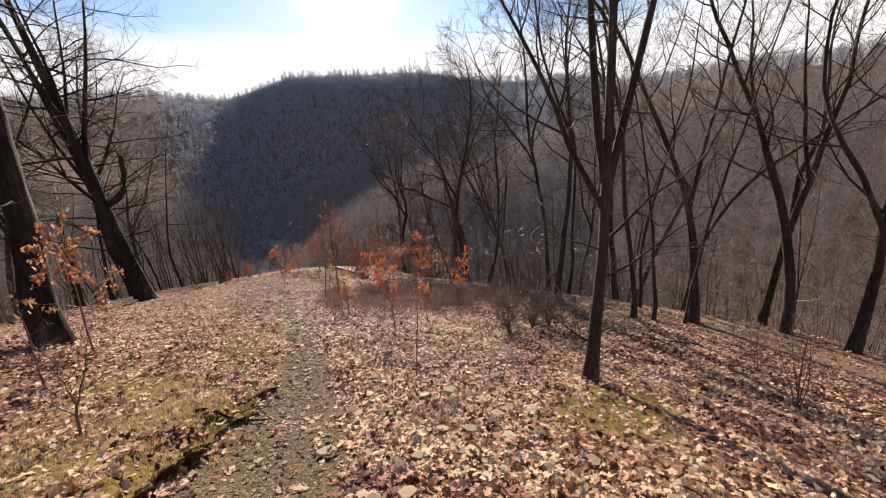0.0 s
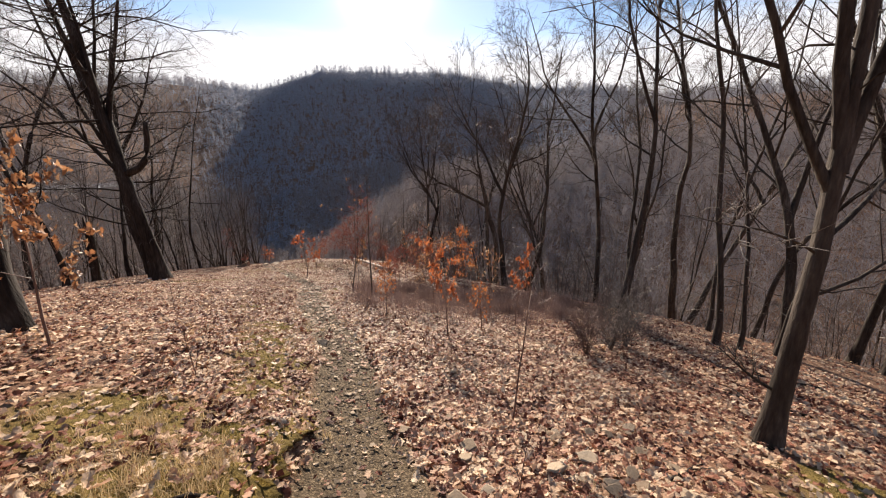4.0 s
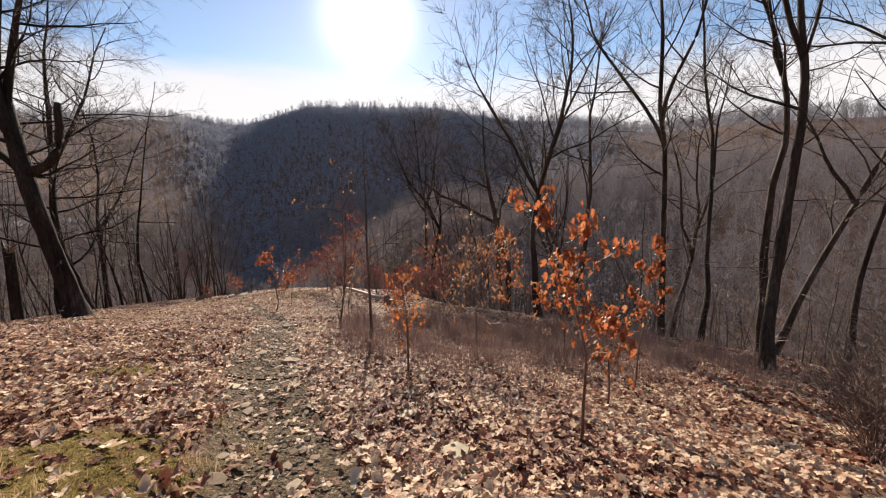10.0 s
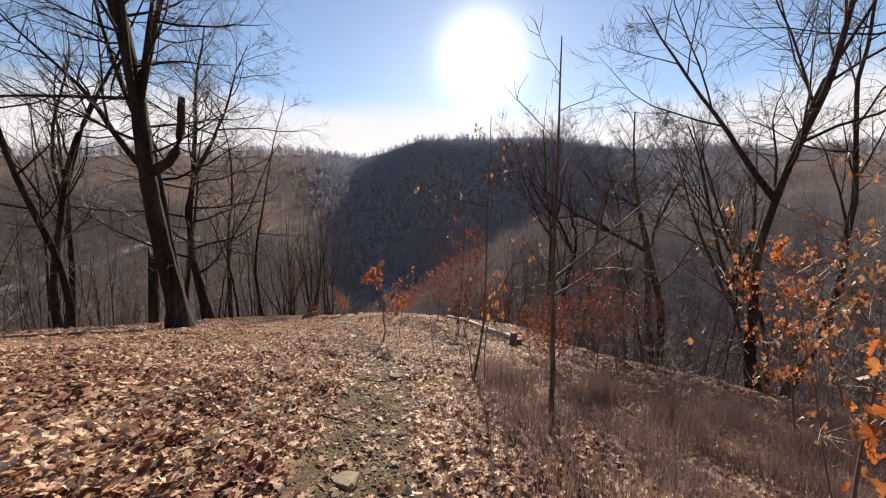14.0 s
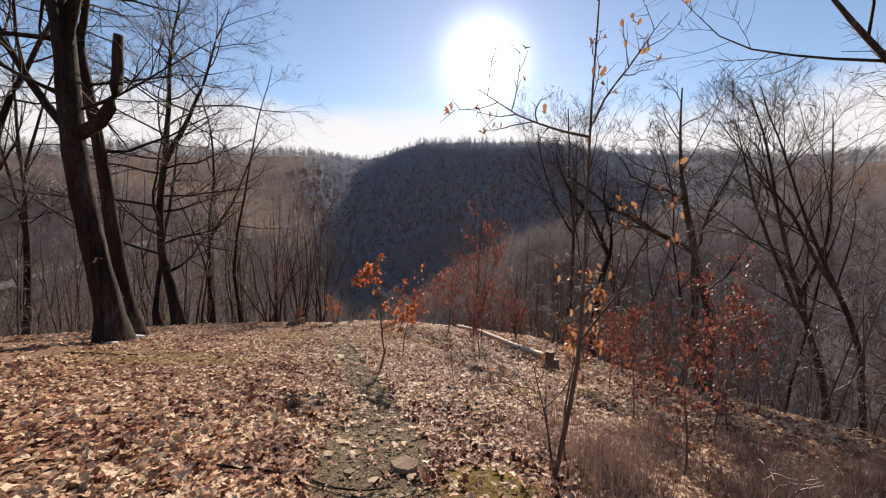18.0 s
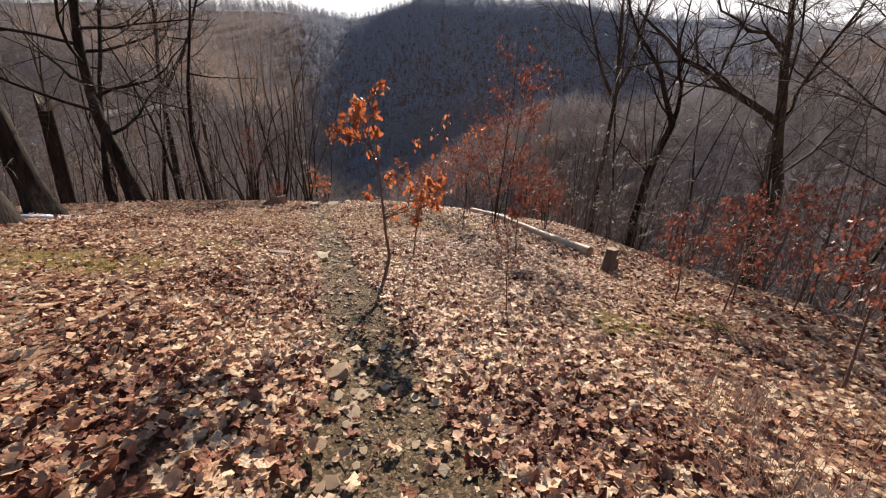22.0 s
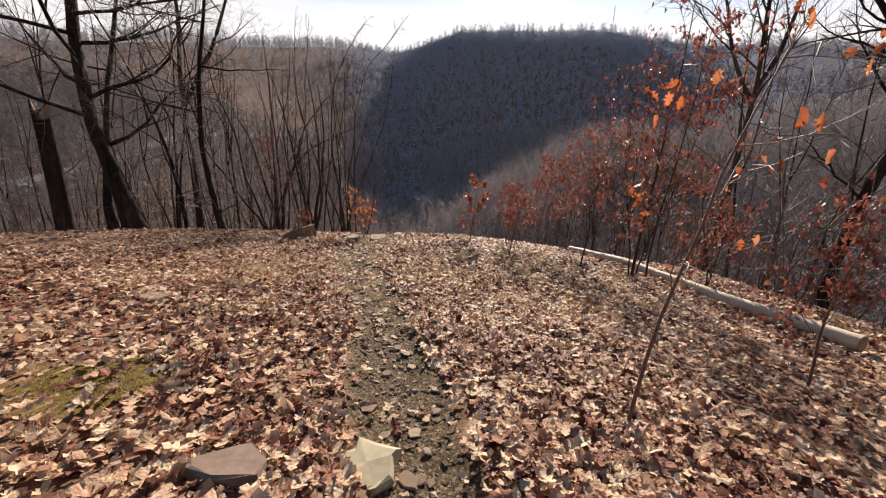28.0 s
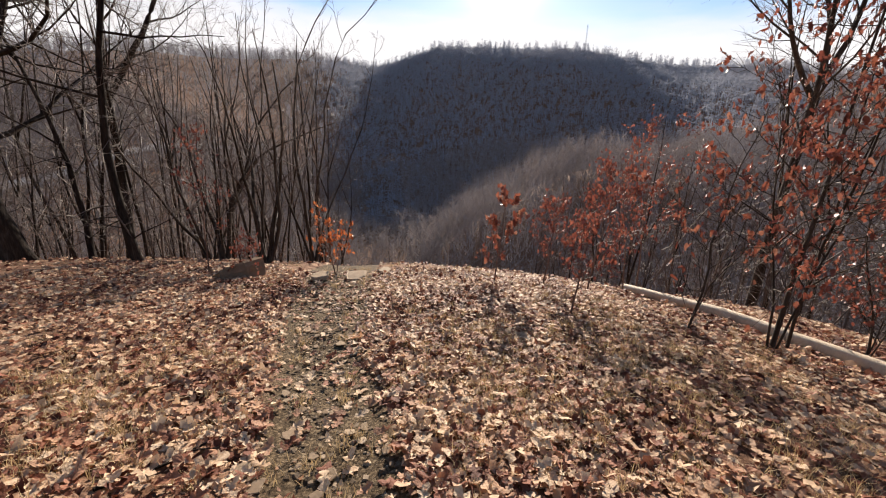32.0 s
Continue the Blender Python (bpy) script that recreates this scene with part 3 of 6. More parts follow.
def grow_tree(seed, height, radius, lean=(0, 0), forks=(), bare=0.35, limbs=12, subs=7, twigs=7, limb_reach=0.34, wander=0.05, droop=0.0, fixed=(), lite=False, thin=0.008, level=False, dead=0, stubs=(), stout=0.9, course=(), twin=(), shaped=()):
    """Lines of a bare tree: trunk and fork stems, limbs with their boughs, and twigs.
    forks: (share of the height, compass turn in degrees, angle from the trunk in degrees, thickness).
    fixed: (height in metres, turn, angle, length in metres, thickness) for limbs that must stand where they do."""
    rng = np.random.default_rng(seed)
    trunk = sweep(rng, (0, 0, -0.3), (math.tan(radians(lean[0])), math.tan(radians(lean[1])), 1), height * 1.02, 14, wander, 0.02)
    share = np.linspace(0, 1, 15)

    def drawn(points, n=15):
        line = np.array(points, float)
        return np.stack([np.interp(np.linspace(0, 1, n), np.linspace(0, 1, len(line)), line[:, c]) for c in range(3)], 1) + rng.normal(0, 0.045, (n, 3)) * (np.arange(n) > 0)[:, None]

    if course:
        trunk = drawn(course)
    flare = 1 + 0.45 * np.exp(-share * 26)
    stems = [(trunk, radius * (1 - 0.86 * share**stout) * flare)]
    if twin:
        stems.append((drawn(twin, 11), radius * 0.82 * (1 - 0.4 * np.linspace(0, 1, 11))))
    for at, turn, angle, thick in forks:
        p, w = along(trunk, at)
        t = radians(turn)
        way = unit(np.array((math.cos(t) * math.sin(radians(angle)), math.sin(t) * math.sin(radians(angle)), math.cos(radians(angle)))))
        pts = sweep(rng, p - w * radius * 0.4, way, height * (1 - at) * 0.95, 10, wander * 1.2, 0.06)
        stems.append((pts, thick * radius * (1 - 0.55 * at) * (1 - 0.85 * np.linspace(0, 1, 11) ** 0.9)))
    arms, fine = [], []

    def dress(arm, r_arm, length):
        own = [(arm, r_arm * (1 - 0.8 * np.linspace(0, 1, len(arm))), 5)]
        for k in range(subs):
            f = 0.22 + 0.76 * (k + rng.uniform(0.2, 0.8)) / subs
            p, w = along(arm, f)
            size = length * rng.uniform(0.3, 0.52) * (1.15 - 0.6 * f)
            r = max(0.006, r_arm * (1 - 0.8 * f) * 0.6)
            bough = sweep(rng, p, aside(rng, w, rng.uniform(0.5, 1.0), rng.uniform(0, 6.28)), size, 2 if lite else 4, 0.14, 0.05 - droop)
            own.append((bough, r * (1 - 0.75 * np.linspace(0, 1, len(bough))), 3))
            for _ in range(twigs):
                q, v = along(bough, rng.uniform(0.25, 1.0))
                twig = sweep(rng, q, aside(rng, v, rng.uniform(0.4, 1.0), rng.uniform(0, 6.28)), size * rng.uniform(0.3, 0.65), 1 if lite else 2, 0.2, 0.05)
                fine.append((twig, np.linspace(0.6, 0.2, len(twig)) * max(thin, r * 0.7), 3))
        return own

    for n, (pts, radii) in enumerate(stems):
        if twin and n == 1:
            continue
        count = limbs if n == 0 else max(3, limbs // 2)
        low = bare if n == 0 else 0.25
        for k in range(count):
            f = low + (0.98 - low) * ((k + rng.uniform(0, 0.7)) / count) ** 0.85
            p, w = along(pts, f)
            here = float(np.interp(f, np.linspace(0, 1, len(radii)), radii))
            length = height * limb_reach * (1.12 - 0.75 * f) * rng.uniform(0.65, 1.2)
            arm = sweep(rng, p, aside(rng, w, rng.uniform(1.1, 1.65) if level and f < 0.75 else rng.uniform(0.55, 1.15), k * 2.4 + rng.uniform(-0.5, 0.5)), length, 4 if lite else 6, 0.13, 0.02 if level else 0.10 - droop)
            arms.append(dress(arm, max(0.009, min(here * 0.55, 0.05 * radius / 0.2 * (1.2 - f) + 0.014)), length))
    for up, turn, angle, length, thick in fixed:
        p, w = along(trunk, up / height)
        t, a = radians(turn), radians(angle)
        arm = sweep(rng, p, (math.cos(t) * math.sin(a), math.sin(t) * math.sin(a), math.cos(a)), length, 8, 0.07, 0.03)
        arms.append(dress(arm, thick, length))
    for points, thick in shaped:
        arm = drawn(points, 9)
        arms.append(dress(arm, thick, float(np.linalg.norm(arm[-1] - arm[0]))))
    for k in range(dead):
        # thin dead side branches on the lower trunk
        p, w = along(trunk, rng.uniform(0.06, bare + 0.15))
        length = rng.uniform(0.8, 2.4)
        arm = sweep(rng, p, aside(rng, w, rng.uniform(1.1, 1.8), k * 2.4 + rng.uniform(-0.8, 0.8)), length, 5, 0.2, 0.0)
        arms.append([(arm, rng.uniform(0.01, 0.02) * (1 - 0.8 * np.linspace(0, 1, 6)), 4)])
        for _ in range(4):
            q, v = along(arm, rng.uniform(0.3, 1.0))
            fine.append((sweep(rng, q, aside(rng, v, rng.uniform(0.4, 1.1), rng.uniform(0, 6.28)), length * rng.uniform(0.2, 0.45), 2, 0.25, 0.0), np.array((0.006, 0.0045, 0.003)), 3))
    for up, turn, angle, length, thick in stubs:
        # broken-off limbs
        p, w = along(trunk, up / height)
        t, a = radians(turn), radians(angle)
        bend = a * np.array((1.0, 0.92, 0.62, 0.34, 0.16, 0.06, 0.06))
        steps = np.stack([math.cos(t) * np.sin(bend), math.sin(t) * np.sin(bend), np.cos(bend)], 1) * length / 7 + rng.normal(0, 0.02, (7, 3))
        arm = np.concatenate([p[None], p + np.cumsum(steps, 0)])
        arms.append([(np.concatenate([arm, arm[-1:] + 0.02]), thick * np.array((1.25, 1.1, 1.0, 0.95, 0.9, 0.84, 0.78, 0.7, 0.05)), 9)])
    return stems, arms, fine


def put_tree(spec, x, y, label, group="", bark=BARK, whole=False, name="tree"):
    """One tree with trunk, each limb and its twigs as parts; whole: limbs joined in one crown, for trees further off."""
    stems, arms, fine = grow_tree(**spec)
    ob = thing(name, label, "tree", group, at=(x, y, float(land(x, y))))
    for n, (pts, radii) in enumerate(stems):
        piece("trunk" if n == 0 else "fork_stem", tube_mesh("trunk", [(pts, radii, 6)]) if whole else trunk_mesh("trunk", pts, radii, spec["seed"] + n), bark, ob)
    if whole:
        tagged(piece("crown", tube_mesh("crown", [l for a in arms for l in a] + fine), TWIG, ob), kind="stuff")
    else:
        for a in arms:
            piece("limb", tube_mesh("limb", a), bark, ob)
        tagged(piece("twig_crown", tube_mesh("twig_crown", fine), TWIG, ob), kind="stuff")
    return ob


def put_near_trees():
    dark = "bare grey-brown tree on the leafy spur"

    def stand(x, y, spec, label, bark):
        spec["limbs"] = spec.get("limbs", 12) + (2 if x < 10 else 0)
        spec["radius"] *= 0.78 if x > 12 else 1.0
        spec["wander"] = spec.get("wander", 0.11 if x > 5 and y > 18 else 0.08)
        spec["dead"] = spec.get("dead", 9)
        spec["thin"] = spec.get("thin", 0.012 if x > 9 else 0.009)
        if x > 9 and y > 18:
            spec["subs"], spec["twigs"] = 9, 9
        # trees beyond x 9 swap to paler bark: haze put into their colour
        put_tree(spec, x, y, label, "trees along the spur", BARK_MID if x > 9 else bark)

    # the young tree beside the path, with its long side limbs
    stand(8.29, 5.99, dict(seed=11, height=13, radius=0.118, lean=(6, -1), forks=((0.28, 10, 14, 0.8), (0.3, 150, 9, 0.7)), bare=0.42, limbs=8, wander=0.025,
               fixed=((3.35, 165, 29, 5.2, 0.06), (2.85, 15, 64, 3.4, 0.035), (2.7, 185, 66, 2.0, 0.02), (2.2, -5, 72, 2.4, 0.025), (1.0, 150, 75, 0.9, 0.025))), "slender bare tree forking at head height beside the footpath", BARK_MID)
    stand(-0.75, 7.7, dict(seed=12, height=15, radius=0.22, lean=(-6, 2), bare=0.3, limbs=9, forks=((0.4, 180, 20, 0.7),)), dark, BARK)
    stand(-18.4, 32.0, dict(seed=13, height=18, radius=0.21, lean=(-3, 0), bare=0.25, thin=0.011, forks=((0.4, 160, 24, 0.7),)), dark, BARK)
    # the big old tree on the left shoulder
    stand(-26.0, 40.0, dict(seed=44, height=22, radius=0.24, thin=0.011, lean=(-9, 2), forks=((0.4, 170, 30, 0.7), (0.55, 20, 18, 0.7)), bare=0.35, limbs=9, dead=10), dark, BARK)
    stand(-8.25, 26.95, dict(seed=14, height=21, radius=0.33, thin=0.01, lean=(-7.5, 1), wander=0.03, stout=1.7, forks=((0.3, 160, 12, 0.55), (0.42, 25, 12, 0.6), (0.47, 165, 24, 0.6)), bare=0.36, limbs=16, subs=9, twigs=8, limb_reach=0.3, level=True,
               dead=12, stubs=((6.2, -2, 66, 3.5, 0.17),), fixed=((6.2, 178, 44, 8.5, 0.13), (6.9, 10, 78, 4.5, 0.05), (7.4, 200, 70, 4.5, 0.06))), "big dark old tree with a heavy broken-off limb", BARK)
    stand(-9.9, 29.6, dict(seed=45, height=21, radius=0.24, thin=0.01, lean=(-10, 1), wander=0.03, stout=1.3, forks=((0.38, 175, 26, 0.65), (0.5, 5, 10, 0.7)), bare=0.3, limbs=15, subs=8, twigs=8, limb_reach=0.3, level=True, dead=12), "dark old tree leaning out over the slope", BARK)
    stand(-14.46, 38.2, dict(seed=15, height=20, radius=0.29, lean=(-2, 0), forks=((0.5, 15, 26, 0.75),), bare=0.16, limbs=30, subs=10, twigs=9, limb_reach=0.4, thin=0.009, level=True, dead=8), "tall bare tree with tiers of level branches on the brow", BARK)
    stand(-16.8, 39.5, dict(seed=16, height=18, radius=0.16, lean=(-8, 2), bare=0.3, limbs=10, wander=0.1, level=True, dead=10), dark, BARK)
    stand(-14.0, 28.2, dict(seed=17, height=18, radius=0.16, lean=(-2, 0), bare=0.22, limbs=14, level=True, dead=10), dark, BARK)
    stand(-10.6, 37.9, dict(seed=18, height=15, radius=0.1, lean=(-3, 0), bare=0.2, limbs=12, level=True, dead=10, wander=0.09), dark, BARK)
    stand(-16.4, 44.0, dict(seed=19, height=18, radius=0.2, lean=(0, 0), forks=((0.42, 5, 40, 0.8),), bare=0.4, limbs=9, dead=8), "bare tree parted into two stems low down", BARK)
    stand(-12.6, 38.6, dict(seed=20, height=10, radius=0.08, lean=(-10, 3), bare=0.2, limbs=9, wander=0.09), dark, BARK)
    stand(12.7, 15.0, dict(seed=21, height=17, radius=0.17, lean=(2, 0), forks=((0.45, 160, 18, 0.7),), bare=0.35), dark, BARK)
    stand(15.4, 13.6, dict(seed=22, height=17, radius=0.15, lean=(3, 0), bare=0.4), dark, BARK)
    stand(16.2, 13.4, dict(seed=23, height=14, radius=0.1, lean=(4, 0), bare=0.35, limbs=8), dark, BARK)
    stand(17.6, 13.2, dict(seed=24, height=14, radius=0.1, lean=(2, 0), bare=0.35, limbs=8), dark, BARK)
    stand(18.4, 16.9, dict(seed=25, height=16, radius=0.12, lean=(3, 0), bare=0.35, limbs=9), dark, BARK)
    stand(24.5, 15.3, dict(seed=26, height=19, radius=0.27, lean=(3, 0), forks=((0.3, 20, 22, 0.8), (0.42, 170, 18, 0.6)), bare=0.35), dark, BARK)
    stand(23.4, 13.3, dict(seed=27, height=19, radius=0.3, lean=(4, 0), forks=((0.35, 150, 20, 0.7),), bare=0.35), dark, BARK)
    stand(20.0, 20.7, dict(seed=28, height=21, radius=0.26, lean=(4, 0), forks=((0.62, 160, 20, 0.7),), bare=0.5, limbs=11), "tall straight bare tree on the slope", BARK)
    stand(16.0, 22.1, dict(seed=29, height=18, radius=0.2, lean=(1, 0), forks=((0.5, 190, 18, 0.7), (0.55, 20, 16, 0.7)), bare=0.42), dark, BARK)
    stand(16.4, 20.6, dict(seed=30, height=18, radius=0.15, lean=(2, 0), bare=0.42), dark, BARK)
    stand(18.8, 13.9, dict(seed=31, height=18, radius=0.24, lean=(3, 0), forks=((0.3, 30, 20, 0.7),), bare=0.3), dark, BARK)
    stand(21.7, 22.0, dict(seed=32, height=20, radius=0.27, lean=(3, 0), forks=((0.55, 100, 16, 0.7),), bare=0.45), dark, BARK)
    stand(22.2, 18.1, dict(seed=33, height=18, radius=0.18, lean=(1, 0), bare=0.4), dark, BARK)
    stand(23.6, 10.8, dict(seed=34, height=18, radius=0.26, lean=(3, 0), forks=((0.3, 170, 24, 0.7), (0.34, 20, 26, 0.7)), bare=0.3), dark, BARK)
    stand(14.5, 37.2, dict(seed=35, height=19, radius=0.34, course=((0.45, 0, -0.4), (0.45, 0, 2), (0.45, 0, 5.9), (-0.1, 0, 8), (-0.5, 0, 9.4), (-0.9, 0, 11), (-1.15, 0, 12.2), (-1.4, 0, 13.3), (-1.6, 0, 15.4), (-1.5, 0, 17.9)), twin=((0.0, -0.3, -0.4), (-0.2, -0.3, 2), (-0.5, -0.25, 5.9), (-0.6, -0.15, 7.8), (-0.6, -0.05, 9.5)), stout=1.2, bare=0.6, limbs=9, limb_reach=0.36,
               shaped=((((-0.5, 0, 9.4), (-1.6, 0.1, 10), (-2.7, 0.1, 10.6), (-4, 0.2, 11.3), (-5.2, 0.2, 11.9), (-6, 0.2, 12.6), (-7, 0.2, 13.3)), 0.17), (((-0.5, 0, 9.5), (-0.2, 0, 10.6), (0.15, 0.1, 11.4), (1.2, 0.1, 13.5), (1.8, 0.1, 15.4)), 0.12), (((-1.15, 0, 12.2), (-1.8, 0, 12.5), (-2.5, 0, 12.7), (-3.9, 0.1, 13.4), (-4.6, 0.1, 14.4)), 0.1), (((0.2, 0, 7.4), (1.6, 0.2, 8.6), (2.6, 0.2, 10.4), (3.2, 0.3, 12.9)), 0.06))), "big spreading oak with two trunks grown together on the slope", BARK)
    stand(10.6, 40.0, dict(seed=38, height=11, radius=0.07, lean=(4, 0), bare=0.3, limbs=9, wander=0.12), dark, BARK)
    stand(16.8, 30.7, dict(seed=39, height=17, radius=0.18, lean=(0, 0), forks=((0.5, 160, 20, 0.8),), bare=0.42), dark, BARK)
    stand(12.6, 34.0, dict(seed=40, height=13, radius=0.11, lean=(-4, 0), bare=0.35), dark, BARK)
    stand(11.5, 24.5, dict(seed=41, height=14, radius=0.17, lean=(-5, 0), forks=((0.45, 150, 24, 0.7), (0.5, 20, 26, 0.7)), bare=0.4, limb_reach=0.42), "bare spreading oak standing on the lower slope", BARK)
    stand(13.2, 25.7, dict(seed=42, height=15, radius=0.19, lean=(0, 0), bare=0.4), dark, BARK)
    stand(9.5, 44.0, dict(seed=43, height=17, radius=0.19, lean=(0.5, 0), bare=0.45, wander=0.06, limb_reach=0.4, forks=((0.54, 175, 40, 0.75), (0.57, 10, 28, 0.75), (0.62, 60, 24, 0.6))), "crooked spreading bare oak beyond the brow", BARK)
    stand(21.6, 27.6, dict(seed=46, height=21, radius=0.24, lean=(1, 0), forks=((0.5, 170, 16, 0.7), (0.58, 20, 18, 0.7)), bare=0.45, limbs=12), "tall straight bare tree on the slope", BARK)
    stand(19.3, 34.5, dict(seed=47, height=20, radius=0.27, lean=(1, 0), forks=((0.5, 170, 34, 0.75), (0.55, 15, 28, 0.75), (0.62, 190, 18, 0.6)), bare=0.48, limb_reach=0.4, wander=0.07), "bare spreading oak standing on the lower slope", BARK)
    stand(8.55, 36.4, dict(seed=48, height=11, radius=0.19, course=((0, 0, -0.3), (0.05, 0, 1.1), (0.08, 0, 2.3), (0.2, 0, 3.5), (0.5, 0, 4.3), (0.75, 0, 5.4), (0.45, 0, 6.2), (0, 0, 7.1), (-0.8, 0, 8.1), (-1.6, 0.1, 9.1), (-2, 0.1, 10.5)), bare=0.5, limbs=9, limb_reach=0.36, stout=1.1,
               shaped=((((0.75, 0, 5.4), (0.85, 0, 6.2), (0.8, 0.1, 6.9), (0.55, 0.1, 7.7), (0.4, 0.1, 8.6), (0.5, 0.1, 10.3)), 0.1), (((0.2, 0, 3.5), (-0.3, 0.1, 4), (-1, 0.2, 4.5), (-1.7, 0.2, 5.3)), 0.04))), "crooked dark oak bent like a knee beyond the log", BARK)
    # clumps of several stems from one stool, at the end of the spur
    for x, y, h, count, seed in ((-7.7, 39.0, 6.4, 6, 61), (-9.3, 39.6, 6.4, 5, 62), (-10.4, 40.6, 9.0, 4, 63), (-6.9, 40.5, 10.0, 4, 64)):
        rng = np.random.default_rng(seed)
        ob = thing("coppiced_tree", "clump of thin bare stems springing from one stool", "tree", "trees along the spur", at=(x, y, float(land(x, y))))
        for k in range(count):
            a = k / count * 6.28 + rng.uniform(-0.4, 0.4)
            stems, arms, fine = grow_tree(seed * 10 + k, h * rng.uniform(0.75, 1.05), 0.07 * rng.uniform(0.55, 1.2), (math.cos(a) * 11 - 2, math.sin(a) * 9), bare=0.22, limbs=9, subs=4, twigs=4, limb_reach=0.26, wander=0.1, thin=0.0045)
            stem = piece("stem", tube_mesh("stem", [(p, r, 7) for p, r in stems]), BARK_MID, ob)
            tagged(piece("twig_crown", tube_mesh("twig_crown", [l for a2 in arms for l in a2] + fine), TWIG, stem), kind="stuff")


put_near_trees()


def put_slope_woods():
    """The woods on the falling slopes round the spur: a few grown trees, repeated at many turns and sizes."""
    models = []
    for k in range(7):
        rng = np.random.default_rng(100 + k)
        forks = ((0.4 + 0.03 * k, 50 * k, 20, 0.75),) if k % 2 else ((0.5, 40 * k, 18, 0.8), (0.6, 40 * k + 170, 18, 0.7))
        ob = put_tree(dict(seed=200 + k, height=17, radius=0.125, lean=(rng.uniform(-3, 3), rng.uniform(-3, 3)), forks=forks, bare=0.24, limbs=12, subs=4, twigs=3, lite=True), 0, 0, "bare tree in the woods on the slope", "trees of the slope woods", BARK, whole=True)
        models.append(ob)
    rng, spots, tries = np.random.default_rng(7), [], 0
    while len(spots) < 220 and tries < 40000:
        tries += 1
        x, y = rng.uniform(-75, 85), rng.uniform(2, 115)
        le, re = float(left_edge(min(y, 37))), float(right_edge(min(y, 37)))
        out = max(le - x, x - re, y - 38.5)
        if out < 1.0 or out > 75 or (y < 30 and x < 0 and out < 7):
            continue
        az = math.degrees(math.atan2(x + 1, y - 22))
        if y > 36 and -17 < az < 9 and float(land(x, y)) > -34:
            continue
        near = 2.2 + 0.03 * out
        if any((x - a) ** 2 + (y - b) ** 2 < near**2 for a, b in spots):
            continue
        spots.append((x, y))
    # a denser stand of slighter trees beyond the brow, down towards the notch
    slight, tries = [], 0
    while len(slight) < 90 and tries < 9000:
        tries += 1
        x, y = rng.uniform(-34, -7), rng.uniform(40.5, 66)
        if math.degrees(math.atan2(x + 1, y - 22)) > -16 or any((x - a) ** 2 + (y - b) ** 2 < 1.7**2 for a, b in slight):
            continue
        slight.append((x, y))
    # and some on the slope towards the nose
    stop = len(slight) + 34
    while len(slight) < stop:
        az, r = radians(rng.uniform(6, 30)), rng.uniform(28, 62)
        slight.append((-1 + math.sin(az) * r, 22 + math.cos(az) * r))
    # the ground before the young red oaks stays open
    spots = [p for p in spots if not (2 < p[0] < 8 and 38 < p[1] < 46)]
    for n, (x, y) in enumerate(spots + slight):
        s = rng.uniform(0.62, 1.1) if n < len(spots) else rng.uniform(0.36, 0.72) if n < len(spots) + 90 else rng.uniform(0.5, 0.85)
        m = Matrix.LocRotScale((x, y, float(land(x, y)) - 0.1), Euler((0, 0, rng.uniform(0, 6.28))), (s * rng.uniform(0.75, 1.05), s * rng.uniform(0.75, 1.05), s))
        if n < len(models):
            models[n].matrix_basis = m
        else:
            src = models[n % len(models)]
            ob = copy_thing(src, Matrix())
            ob.matrix_basis = m
    # thin poles, dead lower branches and brush between them
    lines, rng = [], np.random.default_rng(8)
    for _ in range(760):
        side = rng.choice((-1, 1), p=(0.42, 0.58))
        y = rng.uniform(14, 48) if side < 0 else rng.uniform(6, 46)
        edge = float(left_edge(min(y, 37))) if side < 0 else float(right_edge(min(y, 37)))
        x = edge + side * (0.5 + abs(rng.normal(0, 9)))
        if y > 38 and rng.uniform() < 0.6:
            x = rng.uniform(-24, -9) if side < 0 else rng.uniform(4, 22)
        if -8.5 < x < 4 or abs(x) > 50:
            continue
        tall = rng.uniform(2.0, 6.5)
        stem = sweep(rng, (x, y, float(land(x, y)) - 0.2), (rng.normal(0, 0.12), rng.normal(0, 0.12), 1), tall, 5, 0.1, 0.02)
        lines.append((stem, rng.uniform(0.014, 0.035) * (1 - 0.75 * np.linspace(0, 1, 6)), 4))
        for k in range(9):
            p, w = along(stem, rng.uniform(0.15, 1.0))
            arm = sweep(rng, p, aside(rng, w, rng.uniform(0.7, 1.6), k * 2.4), tall * rng.uniform(0.15, 0.32), 3, 0.2, 0.03)
            lines.append((arm, np.array((0.012, 0.01, 0.008, 0.005)), 3))
            for _ in range(3):
                q, v = along(arm, rng.uniform(0.3, 1.0))
                lines.append((sweep(rng, q, aside(rng, v, 0.8, rng.uniform(0, 6.28)), tall * rng.uniform(0.06, 0.14), 1, 0.2, 0.0), np.array((0.008, 0.004)), 3))
    tagged(piece("understorey", tube_mesh("understorey", lines), TWIG), "thicket of thin bare poles and brush on the slopes", "thicket", kind="stuff")


put_slope_woods()


ROAD_X, ROAD_Y = (-141, -139, -137, -143, -145, -143, -135), (110, 139, 160, 186, 210, 228, 285)


